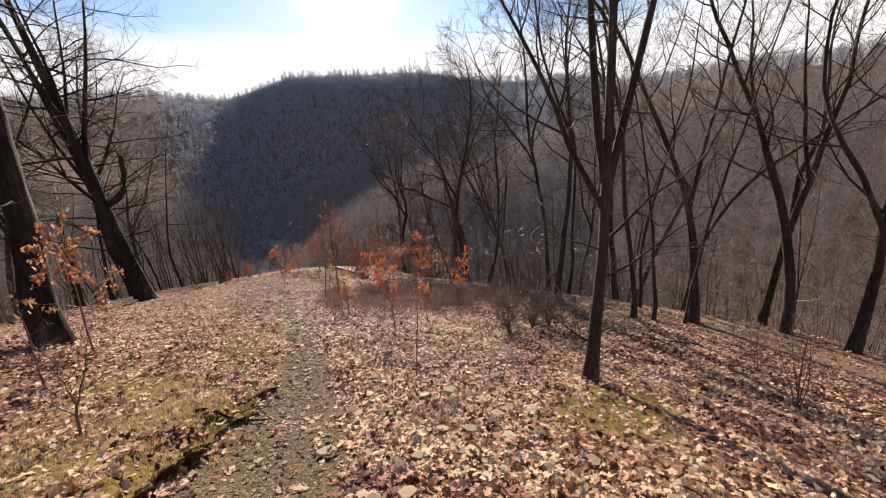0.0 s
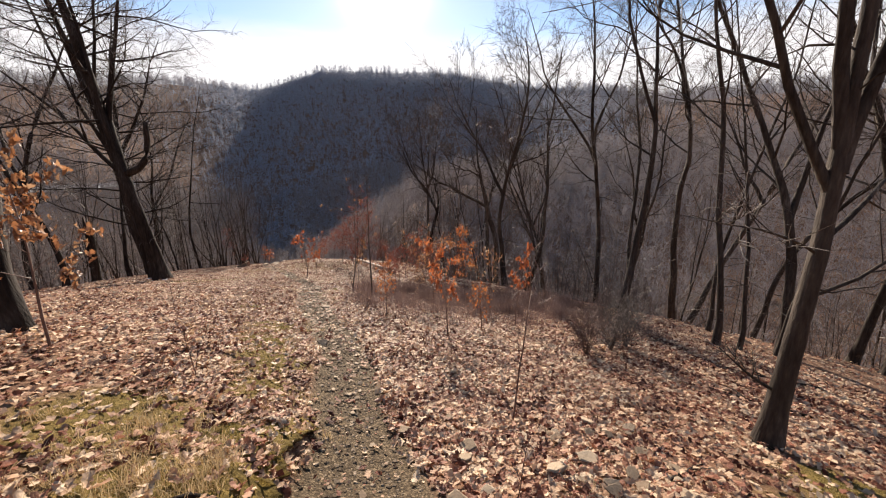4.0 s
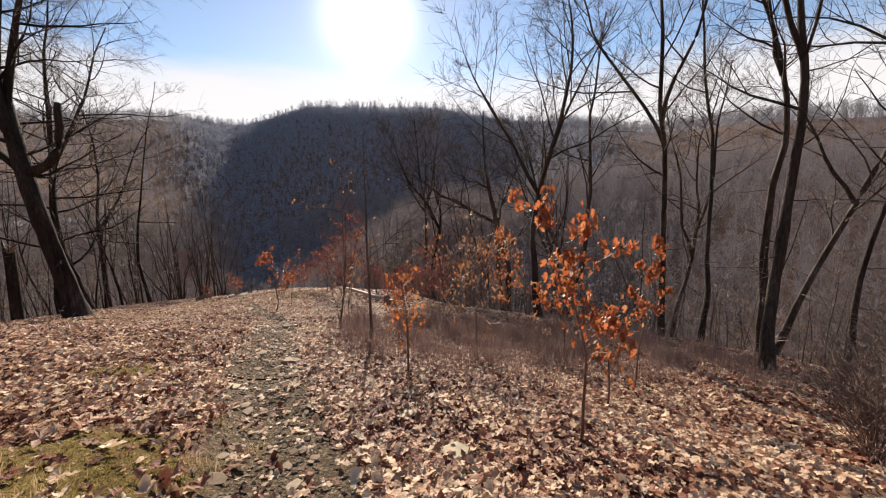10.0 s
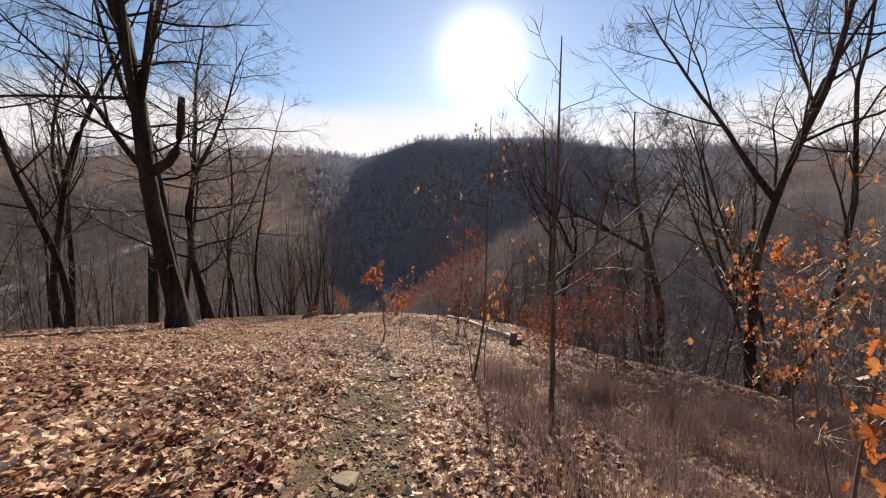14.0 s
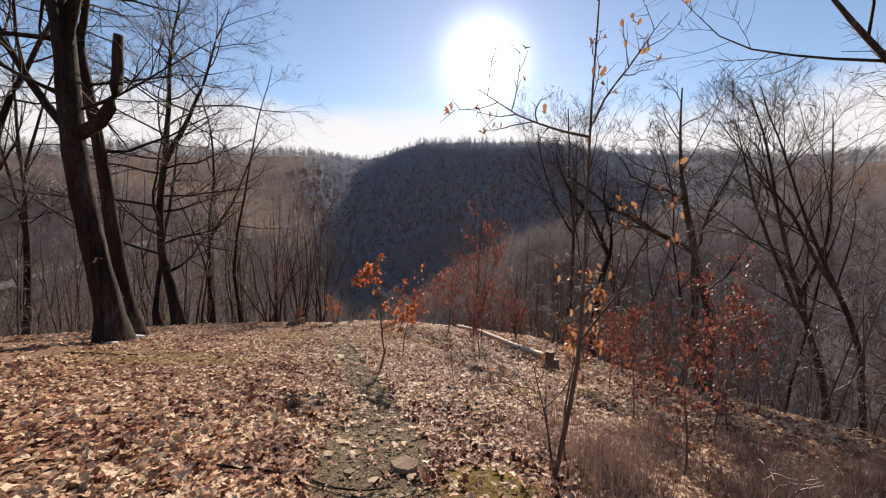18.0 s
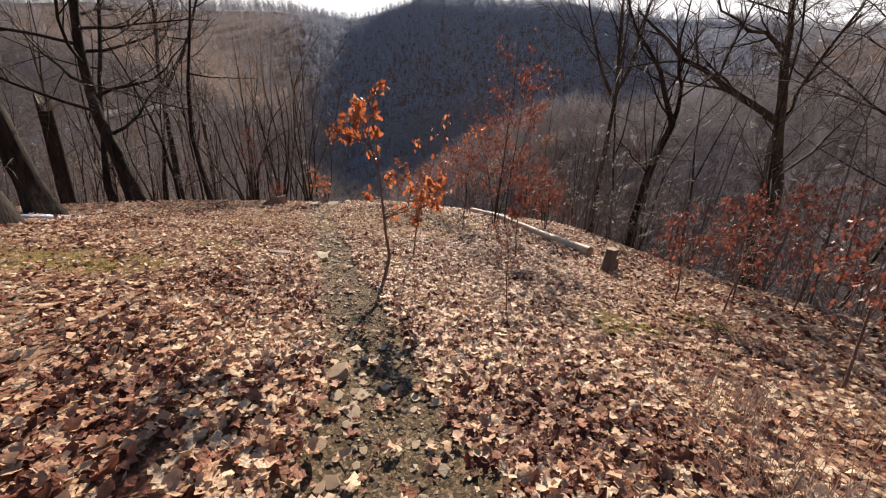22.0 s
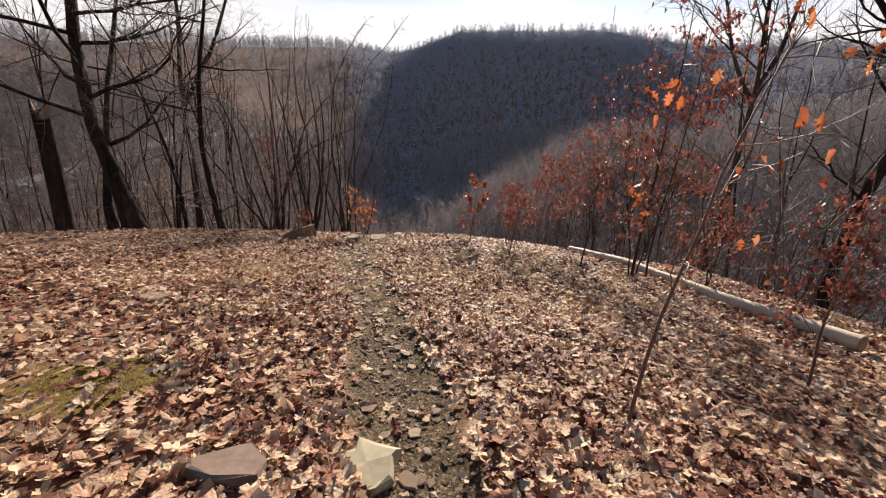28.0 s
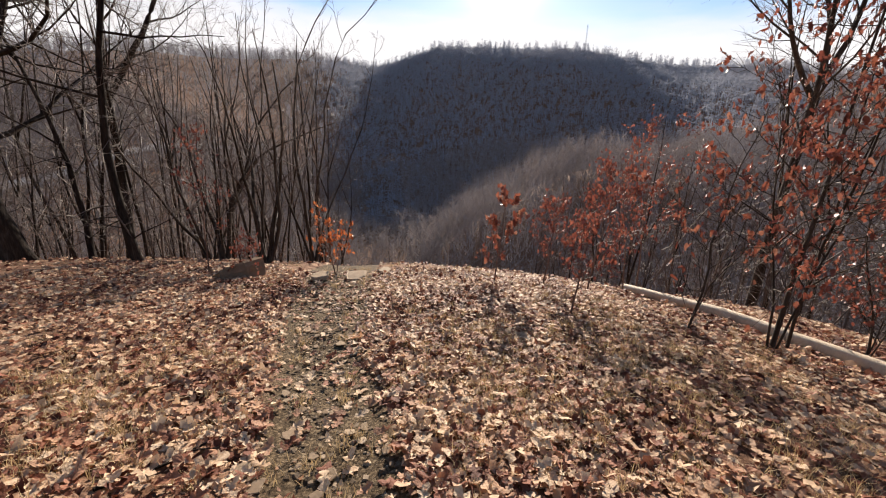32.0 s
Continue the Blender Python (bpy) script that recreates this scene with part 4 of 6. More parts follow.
def wood_mass(rng, x, y, low, high, strokes, wide_of, name, material, label, rising=(0.02, 0.18), spread=1.0):
    """A mass of slim bare trees as one mesh: each a stem and a spray of upward strokes."""
    n = len(x)
    r, az = np.hypot(x, y - 10), np.arctan2(x, y - 10)
    base = np.stack([x, y, land(x, y) - 0.5], 1)
    h = rng.uniform(low, high, n)
    verts = []
    for j in range(strokes):
        f = np.zeros(n) if j == 0 else rng.uniform(0.2, 0.8, n)
        turn = rng.uniform(0, 6.28, n)
        reach = np.zeros(n) if j == 0 else spread * h * rng.uniform(0.08, 0.27, n) * (1.15 - 0.5 * f)
        root = base + np.stack([0.25 * np.cos(turn) * reach, 0.25 * np.sin(turn) * reach, h * f], 1)
        up = h * 0.85 if j == 0 else (f + rng.uniform(*rising, n)) * h
        tip = base + np.stack([np.cos(turn) * reach, np.sin(turn) * reach, up], 1)
        wide = wide_of * (0.9 if j == 0 else 1.0) * (0.6 + r / 300)
        lie = rng.uniform(-0.6, 0.6, n)
        side = np.stack([np.cos(az) * wide, -np.sin(az) * wide, lie * wide], 1)
        verts.append(np.stack([root - side, root + side, tip], 1))
    v = np.stack(verts, 1).reshape(-1, 3)
    tagged(piece(name, mesh_from(name, v, np.arange(len(v)).reshape(-1, 3)), material), label, "woods", kind="stuff")


def put_far_woods():
    """The wooded hills across the valley: the near flanks, the steep middle hill, the hills beyond."""
    rng = np.random.default_rng(9)

    def strewn(n, az0, az1, r0, r1):
        az, r = np.radians(rng.uniform(az0, az1, n) + rng.normal(0, 1.8, n)), np.sqrt(rng.uniform(r0**2, r1**2, n))
        return np.sin(az) * r, 10 + np.cos(az) * r

    def apart(x, y):
        r, az = np.hypot(x, y - 10), np.degrees(np.arctan2(x, y - 10))
        # the road keeps its cleared strip
        k = np.linspace(0, 1, 60)
        rx, ry = np.interp(k, np.linspace(0, 1, 7), ROAD_X), np.interp(k, np.linspace(0, 1, 7), ROAD_Y)
        road_r = np.interp(az, np.degrees(np.arctan2(rx, ry - 10)), np.hypot(rx, ry - 10), left=-1e3, right=-1e3)
        keep = (r > road_r + 3) | (r < road_r - 4)
        return x[keep], y[keep], r[keep], az[keep]

    # the nose and the flank on the one hand, the hillside below the road on the other
    x, y, r, az = apart(*strewn(8500, -9, 75, 84, 300))
    wood_mass(rng, x, y, 8, 17, 26, 0.06, "flank_woods", FLANK_WOOD, "leafless brown woods on the flank of the valley")
    x, y, r, az = apart(*strewn(7600, -75, -15.5, 84, 300))
    wood_mass(rng, x, y, 8, 17, 26, 0.06, "hillside_woods", SHADED_FLANK_WOOD, "leafless brown woods on the hillside round the road, toned for shade")
    az = rng.uniform(-7, 40, 900)
    r = np.interp(az, NOSE[0], NOSE[2]) * rng.uniform(0.88, 1.08, 900)
    wood_mass(rng, np.sin(np.radians(az)) * r, 10 + np.cos(np.radians(az)) * r, 6, 20, 30, 0.045, "crest_woods", SHADED_FLANK_WOOD, "bare brown trees along the crest of the wooded nose")
    x, y, r, az = apart(*strewn(900, -16, -4, 84, 215))
    wood_mass(rng, x, y, 4, 10, 26, 0.06, "valley_thicket", SHADED_FLANK_WOOD, "leafless thicket on the floor of the valley")
    # the middle hill, with the blue of the haze in its wood colour
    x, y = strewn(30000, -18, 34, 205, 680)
    wood_mass(rng, x, y, 3, 8, 11, 0.16, "hill_woods", HAZY_HILL_WOOD, "leafless woods on the steep middle hill, tinted blue-grey for haze", (-0.14, 0.06), 2.6)
    # the hills beyond on either hand, greyed for haze
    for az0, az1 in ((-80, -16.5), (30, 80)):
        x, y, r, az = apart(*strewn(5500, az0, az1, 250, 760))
        wood_mass(rng, x, y, 10, 18, 20, 0.055, "far_woods", HAZY_FAR_WOOD, "leafless woods covering the far hillsides, greyed by painted haze")
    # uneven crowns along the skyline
    for az0, az1, n, material in ((-17, 36, 2400, HAZY_HILL_WOOD), (-75, -15, 1900, HAZY_FAR_WOOD), (30, 75, 1600, HAZY_FAR_WOOD)):
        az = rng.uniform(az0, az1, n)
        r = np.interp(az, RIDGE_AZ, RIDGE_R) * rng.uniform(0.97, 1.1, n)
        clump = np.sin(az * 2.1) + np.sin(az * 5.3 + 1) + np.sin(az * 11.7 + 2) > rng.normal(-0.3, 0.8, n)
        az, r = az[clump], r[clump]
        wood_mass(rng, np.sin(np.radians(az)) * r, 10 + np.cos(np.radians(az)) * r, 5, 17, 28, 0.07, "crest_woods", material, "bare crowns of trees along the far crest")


put_far_woods()



# ---- saplings and shrubs ----
OAK = ((0.5, 0.0), (0.36, 0.17), (0.26, 0.11), (0.14, 0.29), (0.03, 0.15), (-0.1, 0.31), (-0.21, 0.16), (-0.34, 0.18), (-0.5, 0.012))


FALLEN = ((0.5, 0.0), (0.31, 0.2), (0.2, 0.1), (0.02, 0.31), (-0.12, 0.14), (-0.3, 0.22), (-0.5, 0.012))


def small_leaf(seed):
    """A plainer crumpled leaf for ground further from the path."""
    rng = np.random.default_rng(seed)
    half = ((0.22, 0.25), (0.03, 0.16), (-0.2, 0.29))
    v = [(0.5, rng.uniform(-0.06, 0.06), rng.uniform(-0.05, 0.15))]
    for u, w in half:
        for side in (1, -1):
            v.append((u + rng.uniform(-0.06, 0.06), side * w * rng.uniform(0.6, 1.25), rng.uniform(-0.1, 0.24)))
    v.append((-0.5, rng.uniform(-0.05, 0.05), rng.uniform(-0.05, 0.1)))
    return np.array(v), np.array([(0, 1, 2), (1, 3, 4), (1, 4, 2), (3, 5, 6), (3, 6, 4), (5, 7, 6)])


def leaf_shape(curl, fold, seed=0, outline=OAK):
    """A lobed, folded and curled oak leaf one metre long, as corners and triangles."""
    rng = np.random.default_rng(seed)
    edge = [(u, v * rng.uniform(0.8, 1.25)) for u, v in outline] + [(u, -v * rng.uniform(0.8, 1.25)) for u, v in outline[-2:0:-1]]
    pts = [(0.02, 0.0)] + edge
    v = np.array([(u, w, fold * abs(w) + curl * u * u + 0.3 * rng.uniform(-1, 1) * abs(w) + 0.05 * rng.uniform(-1, 1)) for u, w in pts])
    n = len(edge)
    return v, np.array([(0, 1 + k, 1 + (k + 1) % n) for k in range(n)])


LEAF_MESHES = {}


def leaf_mesh(material, k):
    key = (material.name, k)
    if key not in LEAF_MESHES:
        v, f = leaf_shape((0.5, -0.4, 0.8, 0.2)[k], (0.5, 0.2, -0.4, 0.7)[k], k)
        me = mesh_from("leaf", v, f, True)
        me.materials.append(material)
        LEAF_MESHES[key] = me
    return LEAF_MESHES[key]


def hang(rng, place, size):
    """The pose of a dead leaf on its twig: mostly hanging, twisted at random."""
    droop = radians(rng.uniform(15, 95))
    return Matrix.LocRotScale(Vector(place), Euler((rng.uniform(-1.2, 1.2), droop, rng.uniform(0, 6.28))), (size, size * rng.uniform(0.8, 1.2), size))


def put_sapling(seed, x, y, height, leaves, material, label, singly, radius=0.018, spread=0.36, size=0.13, low=0.3, lean=(0, 0), stems=1, branches=11, wander=0.06, bark=None, name="sapling", category="sapling", group="saplings with dead leaves", course=(), side_stems=(), twiglets=4, splay=14):
    rng = np.random.default_rng(seed)
    bark = bark or TWIG_RED
    ob = thing(name, label, category, group, at=(x, y, float(land(x, y))))
    spots, fine = [], []
    for s in range(stems):
        l = (lean[0] + (rng.uniform(-splay, splay) if s else 0), lean[1] + (rng.uniform(-splay, splay) if s else 0))
        tall = height * (1 if s == 0 else rng.uniform(0.6, 0.9))
        stem = sweep(rng, (0, 0, -0.1), (math.tan(radians(l[0])), math.tan(radians(l[1])), 1), tall + 0.1, 9, wander, 0.03)
        own = (course,) + tuple(side_stems) if course else ()
        if s < len(own):
            spine = np.array(own[s], float)
            f9, fk = np.linspace(0, 1, 10), np.linspace(0, 1, len(spine))
            stem = np.stack([np.interp(f9, fk, spine[:, c]) for c in range(3)], 1) + rng.normal(0, 0.008, (10, 3)) * np.linspace(0, 1, 10)[:, None]
        piece("stem", tube_mesh("stem", [(stem, radius * (1 - 0.8 * np.linspace(0, 1, 10)) * (1 if s == 0 else 0.5 if own else 0.6), 7)]), bark, ob)
        for k in range(branches):
            f = low + (0.97 - low) * (k + rng.uniform(0, 0.8)) / branches
            p, w = along(stem, f)
            length = height * spread * (1.1 - 0.65 * f) * rng.uniform(0.6, 1.25)
            arm = sweep(rng, p, aside(rng, w, rng.uniform(0.7, 1.25), k * 2.4 + rng.uniform(-0.6, 0.6)), length, 5, 0.14, 0.06)
            lines = [(arm, max(0.004, radius * 0.42 * (1 - 0.7 * f)) * (1 - 0.75 * np.linspace(0, 1, 6)), 4)]
            for j in range(twiglets):
                q, v = along(arm, rng.uniform(0.3, 1.0))
                twig = sweep(rng, q, aside(rng, v, rng.uniform(0.4, 1.0), rng.uniform(0, 6.28)), length * rng.uniform(0.2, 0.45), 2, 0.2, 0.04)
                (lines if j < 3 else fine).append((twig, np.array((0.004, 0.003, 0.002)), 3))
                spots += [twig[1], twig[2]]
            spots.append(arm[-1])
            piece("branch", tube_mesh("branch", lines), bark, ob)
    if fine:
        tagged(piece("twig_spray", tube_mesh("twig_spray", fine), bark, ob), kind="stuff")
    count = leaves if singly else int(leaves * 1.7)
    picks = [spots[i] for i in rng.integers(0, len(spots), count)] if leaves else []
    if singly:
        for p in picks:
            s = size * rng.uniform(0.65, 1.25)
            leaf = piece("leaf", leaf_mesh(material, int(rng.integers(0, 4))), material, ob)
            leaf.matrix_basis = hang(rng, p + rng.normal(0, 0.035, 3), s)
    elif leaves:
        verts, faces = [], []
        for n, p in enumerate(picks):
            v, f = leaf_shape(rng.uniform(-0.5, 0.9), rng.uniform(-0.5, 0.8), n)
            m = np.array(hang(rng, p + rng.normal(0, 0.05, 3), 0.85 * size * rng.uniform(0.7, 1.3)))
            verts.append(v @ m[:3, :3].T + m[:3, 3]), faces.append(f + n * len(v))
        leafy = FOLIAGE_ORANGE if material is LEAF_ORANGE else FOLIAGE_RED
        tagged(piece("foliage", mesh_from("foliage", np.concatenate(verts), np.concatenate(faces), True), leafy, ob), kind="stuff")
    return ob


def put_saplings():
    orange = "young oak sapling holding dry orange leaves"
    red = "young oak sapling holding dark red leaves"

    def near(seed, x, y, h, n, mat, label, singly, extra):
        put_sapling(seed, x, y, h, n, mat, label, singly, **extra)

    near(301, 5.22, 10.94, 2.25, 330, LEAF_ORANGE, orange + " beside the path", True, dict(spread=0.31, size=0.082, low=0.38, lean=(-2, 0), radius=0.018, branches=14))
    near(302, 7.85, 13.5, 2.5, 170, LEAF_ORANGE, orange, True, dict(spread=0.22, size=0.12, low=0.45))
    near(303, 5.6, 15.5, 2.9, 430, LEAF_TAN, "bushy young oak holding faded tan-orange leaves in the weeds", True, dict(spread=0.46, size=0.07, low=0.34, lean=(2, 0), branches=18, stems=2, twiglets=7))
    near(304, 7.7, 15.6, 2.3, 150, LEAF_TAN, "young oak sapling holding faded tan-orange leaves", True, dict(spread=0.5, low=0.3, size=0.085, branches=14))
    near(305, -0.12, 24.88, 2.75, 270, LEAF_ORANGE, "slim crooked oak sapling with rusty orange-red leaves beside the path", True, dict(spread=0.15, size=0.115, low=0.5, stems=5, branches=6, radius=0.03, course=((0, 0, -0.08), (0.07, 0, 0.22), (0.12, 0.02, 0.46), (0.06, 0.03, 0.9), (0.02, 0.0, 1.4), (-0.03, 0.02, 2.0), (-0.08, 0.02, 2.7)), side_stems=(((0.04, 0.02, 1.0), (0.36, 0, 1.12), (0.85, 0.05, 1.5)), ((-0.01, 0, 1.7), (-0.22, 0, 2.02), (-0.48, 0, 2.12)), ((0.05, 0.02, 0.98), (0.3, 0.1, 1.14), (0.62, 0.1, 1.2)), ((0, 0, 1.6), (-0.12, 0.05, 2.0), (-0.3, 0.05, 2.45)))))
    near(306, 2.64, 19.72, 5.1, 85, LEAF_TAN, "slender crooked young tree with a few tan curled leaves", True, dict(spread=0.15, size=0.085, low=0.35, radius=0.029, stems=5, branches=7, twiglets=4, bark=BARK_YOUNG, course=((0, 0, -0.1), (0.1, 0, 0.5), (0.2, 0.02, 1.0), (0.24, 0.03, 1.6), (0.25, 0.05, 2.4), (0.27, 0.1, 3.4), (0.3, 0.1, 4.2), (0.33, 0.1, 5.0)), side_stems=(((0.24, 0.03, 1.4), (0.55, 0.0, 1.85), (0.85, 0.1, 2.4), (1.2, 0.2, 2.9)), ((0.02, 0.02, 0), (-0.06, 0.1, 0.6), (-0.22, 0.15, 1.2)), ((0.27, 0.1, 3.35), (-0.05, 0.1, 3.42), (-0.4, 0.1, 3.55), (-0.79, 0.1, 3.8)), ((0.27, 0.1, 3.4), (0.4, 0.1, 3.7), (0.62, 0.1, 4.0), (0.95, 0.1, 4.5)))))
    near(390, 2.95, 20.35, 2.1, 62, LEAF_TAN, "leaning oak sapling with a few drooping tan leaves", True, dict(spread=0.28, size=0.115, low=0.5, lean=(-11, 0), radius=0.016, branches=9))
    near(307, 0.1, 27.1, 2.7, 60, LEAF_ORANGE, "thin sapling with bright orange leaves beside the path", True, dict(spread=0.42, size=0.088, low=0.3, lean=(6, 2), radius=0.016))
    near(308, -1.42, 35.6, 1.7, 190, LEAF_RED, red + " on the brow", True, dict(spread=0.36, size=0.12, low=0.2))
    near(309, -4.78, 36.4, 1.5, 190, LEAF_ORANGE, "small bushy oak sapling with dry orange leaves on the brow", True, dict(spread=0.4, size=0.1, low=0.2, stems=2))
    near(310, 0.08, 7.2, 2.05, 300, LEAF_TAN, "young oak sapling thick with yellow-brown leaves before a dark trunk", True, dict(spread=0.36, size=0.1, low=0.35, branches=14))
    near(312, 1.25, 33.8, 3.1, 200, LEAF_RED, red + " beside the log", True, dict(spread=0.38, size=0.1, low=0.2, stems=2, radius=0.02, branches=14, twiglets=7, splay=9, wander=0.12, bark=BARK_MID))
    near(313, 2.38, 33.7, 5.9, 640, LEAF_RED, "young many-stemmed oak with dark red leaves beside the log", True, dict(spread=0.31, size=0.105, low=0.22, stems=3, radius=0.036, branches=17, twiglets=8, splay=9, bark=BARK_MID, course=((0, 0, -0.1), (0.03, 0, 1.0), (0.16, 0.05, 2.2), (0.2, 0.05, 3.4), (0.3, 0.1, 4.6), (0.32, 0.1, 5.8)), side_stems=(((0.05, 0, -0.1), (0.22, 0, 0.9), (0.6, 0.1, 2.0), (0.85, 0.1, 3.2), (1.1, 0.1, 4.4)), ((-0.05, 0, -0.1), (-0.14, 0, 0.8), (-0.35, 0.1, 1.8), (-0.5, 0.1, 2.8), (-0.55, 0.1, 3.7)))))

    def far(seed, x, y, h, n, mat, extra):
        extra = dict(dict(size=0.082, branches=16, twiglets=7), **extra)
        put_sapling(seed, x, y, h, int(n * 2.2), mat, (orange if mat is LEAF_ORANGE else red) + " on the spur", False, **extra)

    far(334, 1.6, 24.3, 1.3, 10, LEAF_RED, dict(spread=0.26, low=0.35, radius=0.01, size=0.06, branches=9))
    far(314, 2.8, 33.95, 5.2, 330, LEAF_RED, dict(spread=0.34, size=0.1, low=0.2, stems=1, radius=0.026, branches=24, wander=0.1, bark=BARK_MID))
    far(335, 2.4, 28.6, 1.9, 130, LEAF_RED, dict(spread=0.45))
    far(336, 5.9, 22.4, 2.9, 120, LEAF_RED, dict(spread=0.4))
    far(337, 4.95, 23.2, 1.9, 90, LEAF_RED, dict(spread=0.45))
    far(338, 6.9, 23.6, 2.4, 110, LEAF_RED, dict(spread=0.45))
    far(339, 5.5, 25.8, 2.0, 130, LEAF_RED, dict(spread=0.45))
    far(340, 7.2, 26.4, 2.3, 110, LEAF_RED, dict(spread=0.4))
    far(341, -0.4, 33.9, 1.4, 90, LEAF_RED, dict(spread=0.45))
    far(342, 0.45, 35.9, 2.2, 150, LEAF_RED, dict(spread=0.45))
    far(343, -0.4, 36.0, 1.7, 100, LEAF_RED, dict(spread=0.45))
    far(344, 4.4, 34.4, 2.4, 230, LEAF_RED, dict(spread=0.42, stems=3, radius=0.022, low=0.2, bark=BARK_MID))
    far(345, -6.5, 36.1, 0.9, 50, LEAF_RED, dict(spread=0.5))
    far(346, 4.4, 20.6, 1.7, 70, LEAF_RED, dict(spread=0.4))
    far(347, 4.9, 26.2, 1.6, 70, LEAF_RED, dict(spread=0.4))
    far(348, 9.0, 25.6, 2.4, 90, LEAF_RED, dict(spread=0.4))
    far(349, 6.75, 27.3, 2.0, 140, LEAF_RED, dict(spread=0.45))
    far(350, 7.35, 18.1, 3.1, 140, LEAF_ORANGE, dict(spread=0.3))
    far(351, 3.9, 13.4, 1.5, 40, LEAF_ORANGE, dict(spread=0.35))
    far(352, 6.4, 12.2, 1.4, 30, LEAF_ORANGE, dict(spread=0.35))
    far(353, -8.0, 36.9, 3.2, 60, LEAF_RED, dict(spread=0.26))
    far(354, 1.5, 36.8, 3.0, 130, LEAF_RED, dict(spread=0.4))
    far(355, 2.3, 38.0, 4.0, 150, LEAF_RED, dict(spread=0.4))

    def bare(seed, x, y, h, extra, label):
        kind = dict(name="young_tree", category="tree") if h > 4 else dict(name="bare_shrub", category="shrub", group="bare shrubs and seedlings")
        put_sapling(seed, x, y, h, 0, LEAF_RED, label, False, **kind, **extra)

    bare(370, 3.49, 16.97, 4.7, dict(radius=0.036, spread=0.28, low=0.3, branches=10, stems=3, bark=BARK_YOUNG, course=((0, 0, -0.1), (0.01, 0, 1.2), (0, 0.01, 2.4), (0.03, 0, 3.6), (0.05, 0, 4.7)), side_stems=(((0, 0, 1.95), (0.45, 0.1, 2.3), (1.0, 0.2, 2.75), (1.5, 0.3, 3.3)), ((0, 0, 1.75), (0.4, 0, 2.0), (0.85, -0.1, 2.4)))), "straight bare pole of a young tree by the path")
    bare(371, 5.13, 6.48, 2.3, dict(radius=0.014, spread=0.42, low=0.35, lean=(5, 0), branches=8), "thin bare sapling with pale twigs")
    bare(372, 12.8, 5.5, 2.1, dict(radius=0.02, spread=0.4, low=0.12, stems=5, branches=6), "bare many-stemmed shrub on the leaf litter")
    bare(373, 8.65, 10.7, 1.7, dict(radius=0.012, spread=0.42, low=0.1, stems=20, branches=9, bark=TWIG_RED), "dense bare thorny shrub on the leaf litter")
    bare(374, 9.7, 11.3, 2.2, dict(radius=0.014, spread=0.5, low=0.1, stems=20, branches=9, bark=TWIG), "dense bare thorny shrub on the leaf litter")
    bare(375, 10.6, 11.9, 1.8, dict(radius=0.012, spread=0.5, low=0.1, stems=16, branches=9, bark=TWIG), "dense bare thorny shrub on the leaf litter")
    bare(376, 1.65, 4.1, 1.05, dict(radius=0.016, spread=0.3, low=0.3, branches=7, stems=3, twiglets=5, course=((0, 0, -0.05), (0.03, 0, 0.3), (0.1, 0, 0.45), (0.2, 0, 0.7), (0.32, 0.02, 1.05)), side_stems=(((0.05, 0, 0.34), (0.0, 0.02, 0.55), (-0.03, 0.03, 0.9)), ((0.03, 0, 0.25), (-0.12, 0, 0.38), (-0.2, 0, 0.52)))), "crooked bare reddish seedling by the mossy bank")
    bare(377, 0.53, 5.47, 1.2, dict(radius=0.014, spread=0.34, low=0.3, branches=8, stems=2), "crooked bare reddish seedling on the leaf litter")
    bare(378, -2.2, 16.5, 0.55, dict(radius=0.006, spread=0.5, low=0.2, branches=6), "thin bare seedling on the leaf litter")
    bare(379, 4.6, 4.9, 0.6, dict(radius=0.006, spread=0.3, low=0.3, branches=5), "thin bare seedling on the leaf litter")
    bare(380, 3.3, 18.2, 1.1, dict(radius=0.007, spread=0.5, low=0.2, stems=3, branches=7), "bare many-stemmed shrub on the leaf litter")
    bare(381, 5.6, 18.2, 1.6, dict(radius=0.01, spread=0.55, low=0.15, stems=6, branches=6), "bare many-stemmed shrub on the leaf litter")
    bare(382, 8.5, 16.4, 1.9, dict(radius=0.012, spread=0.5, low=0.15, stems=6, branches=6), "bare many-stemmed shrub on the leaf litter")
    bare(383, 1.6, 6.92, 0.75, dict(radius=0.008, spread=0.35, low=0.3, branches=7), "thin bare seedling on the leaf litter")
    bare(384, -0.6, 11.4, 0.9, dict(radius=0.008, spread=0.4, low=0.3, branches=6), "thin bare seedling on the leaf litter")
    bare(385, -5.6, 33.2, 0.7, dict(radius=0.007, spread=0.4, low=0.3, branches=6), "thin bare seedling on the leaf litter")
    bare(386, 14.5, 7.6, 1.8, dict(radius=0.014, spread=0.5, low=0.12, stems=6, branches=6), "bare many-stemmed shrub on the leaf litter")
    bare(387, 0.9, 3.0, 1.3, dict(radius=0.01, spread=0.35, low=0.3, branches=7), "thin bare seedling on the leaf litter")


put_saplings()


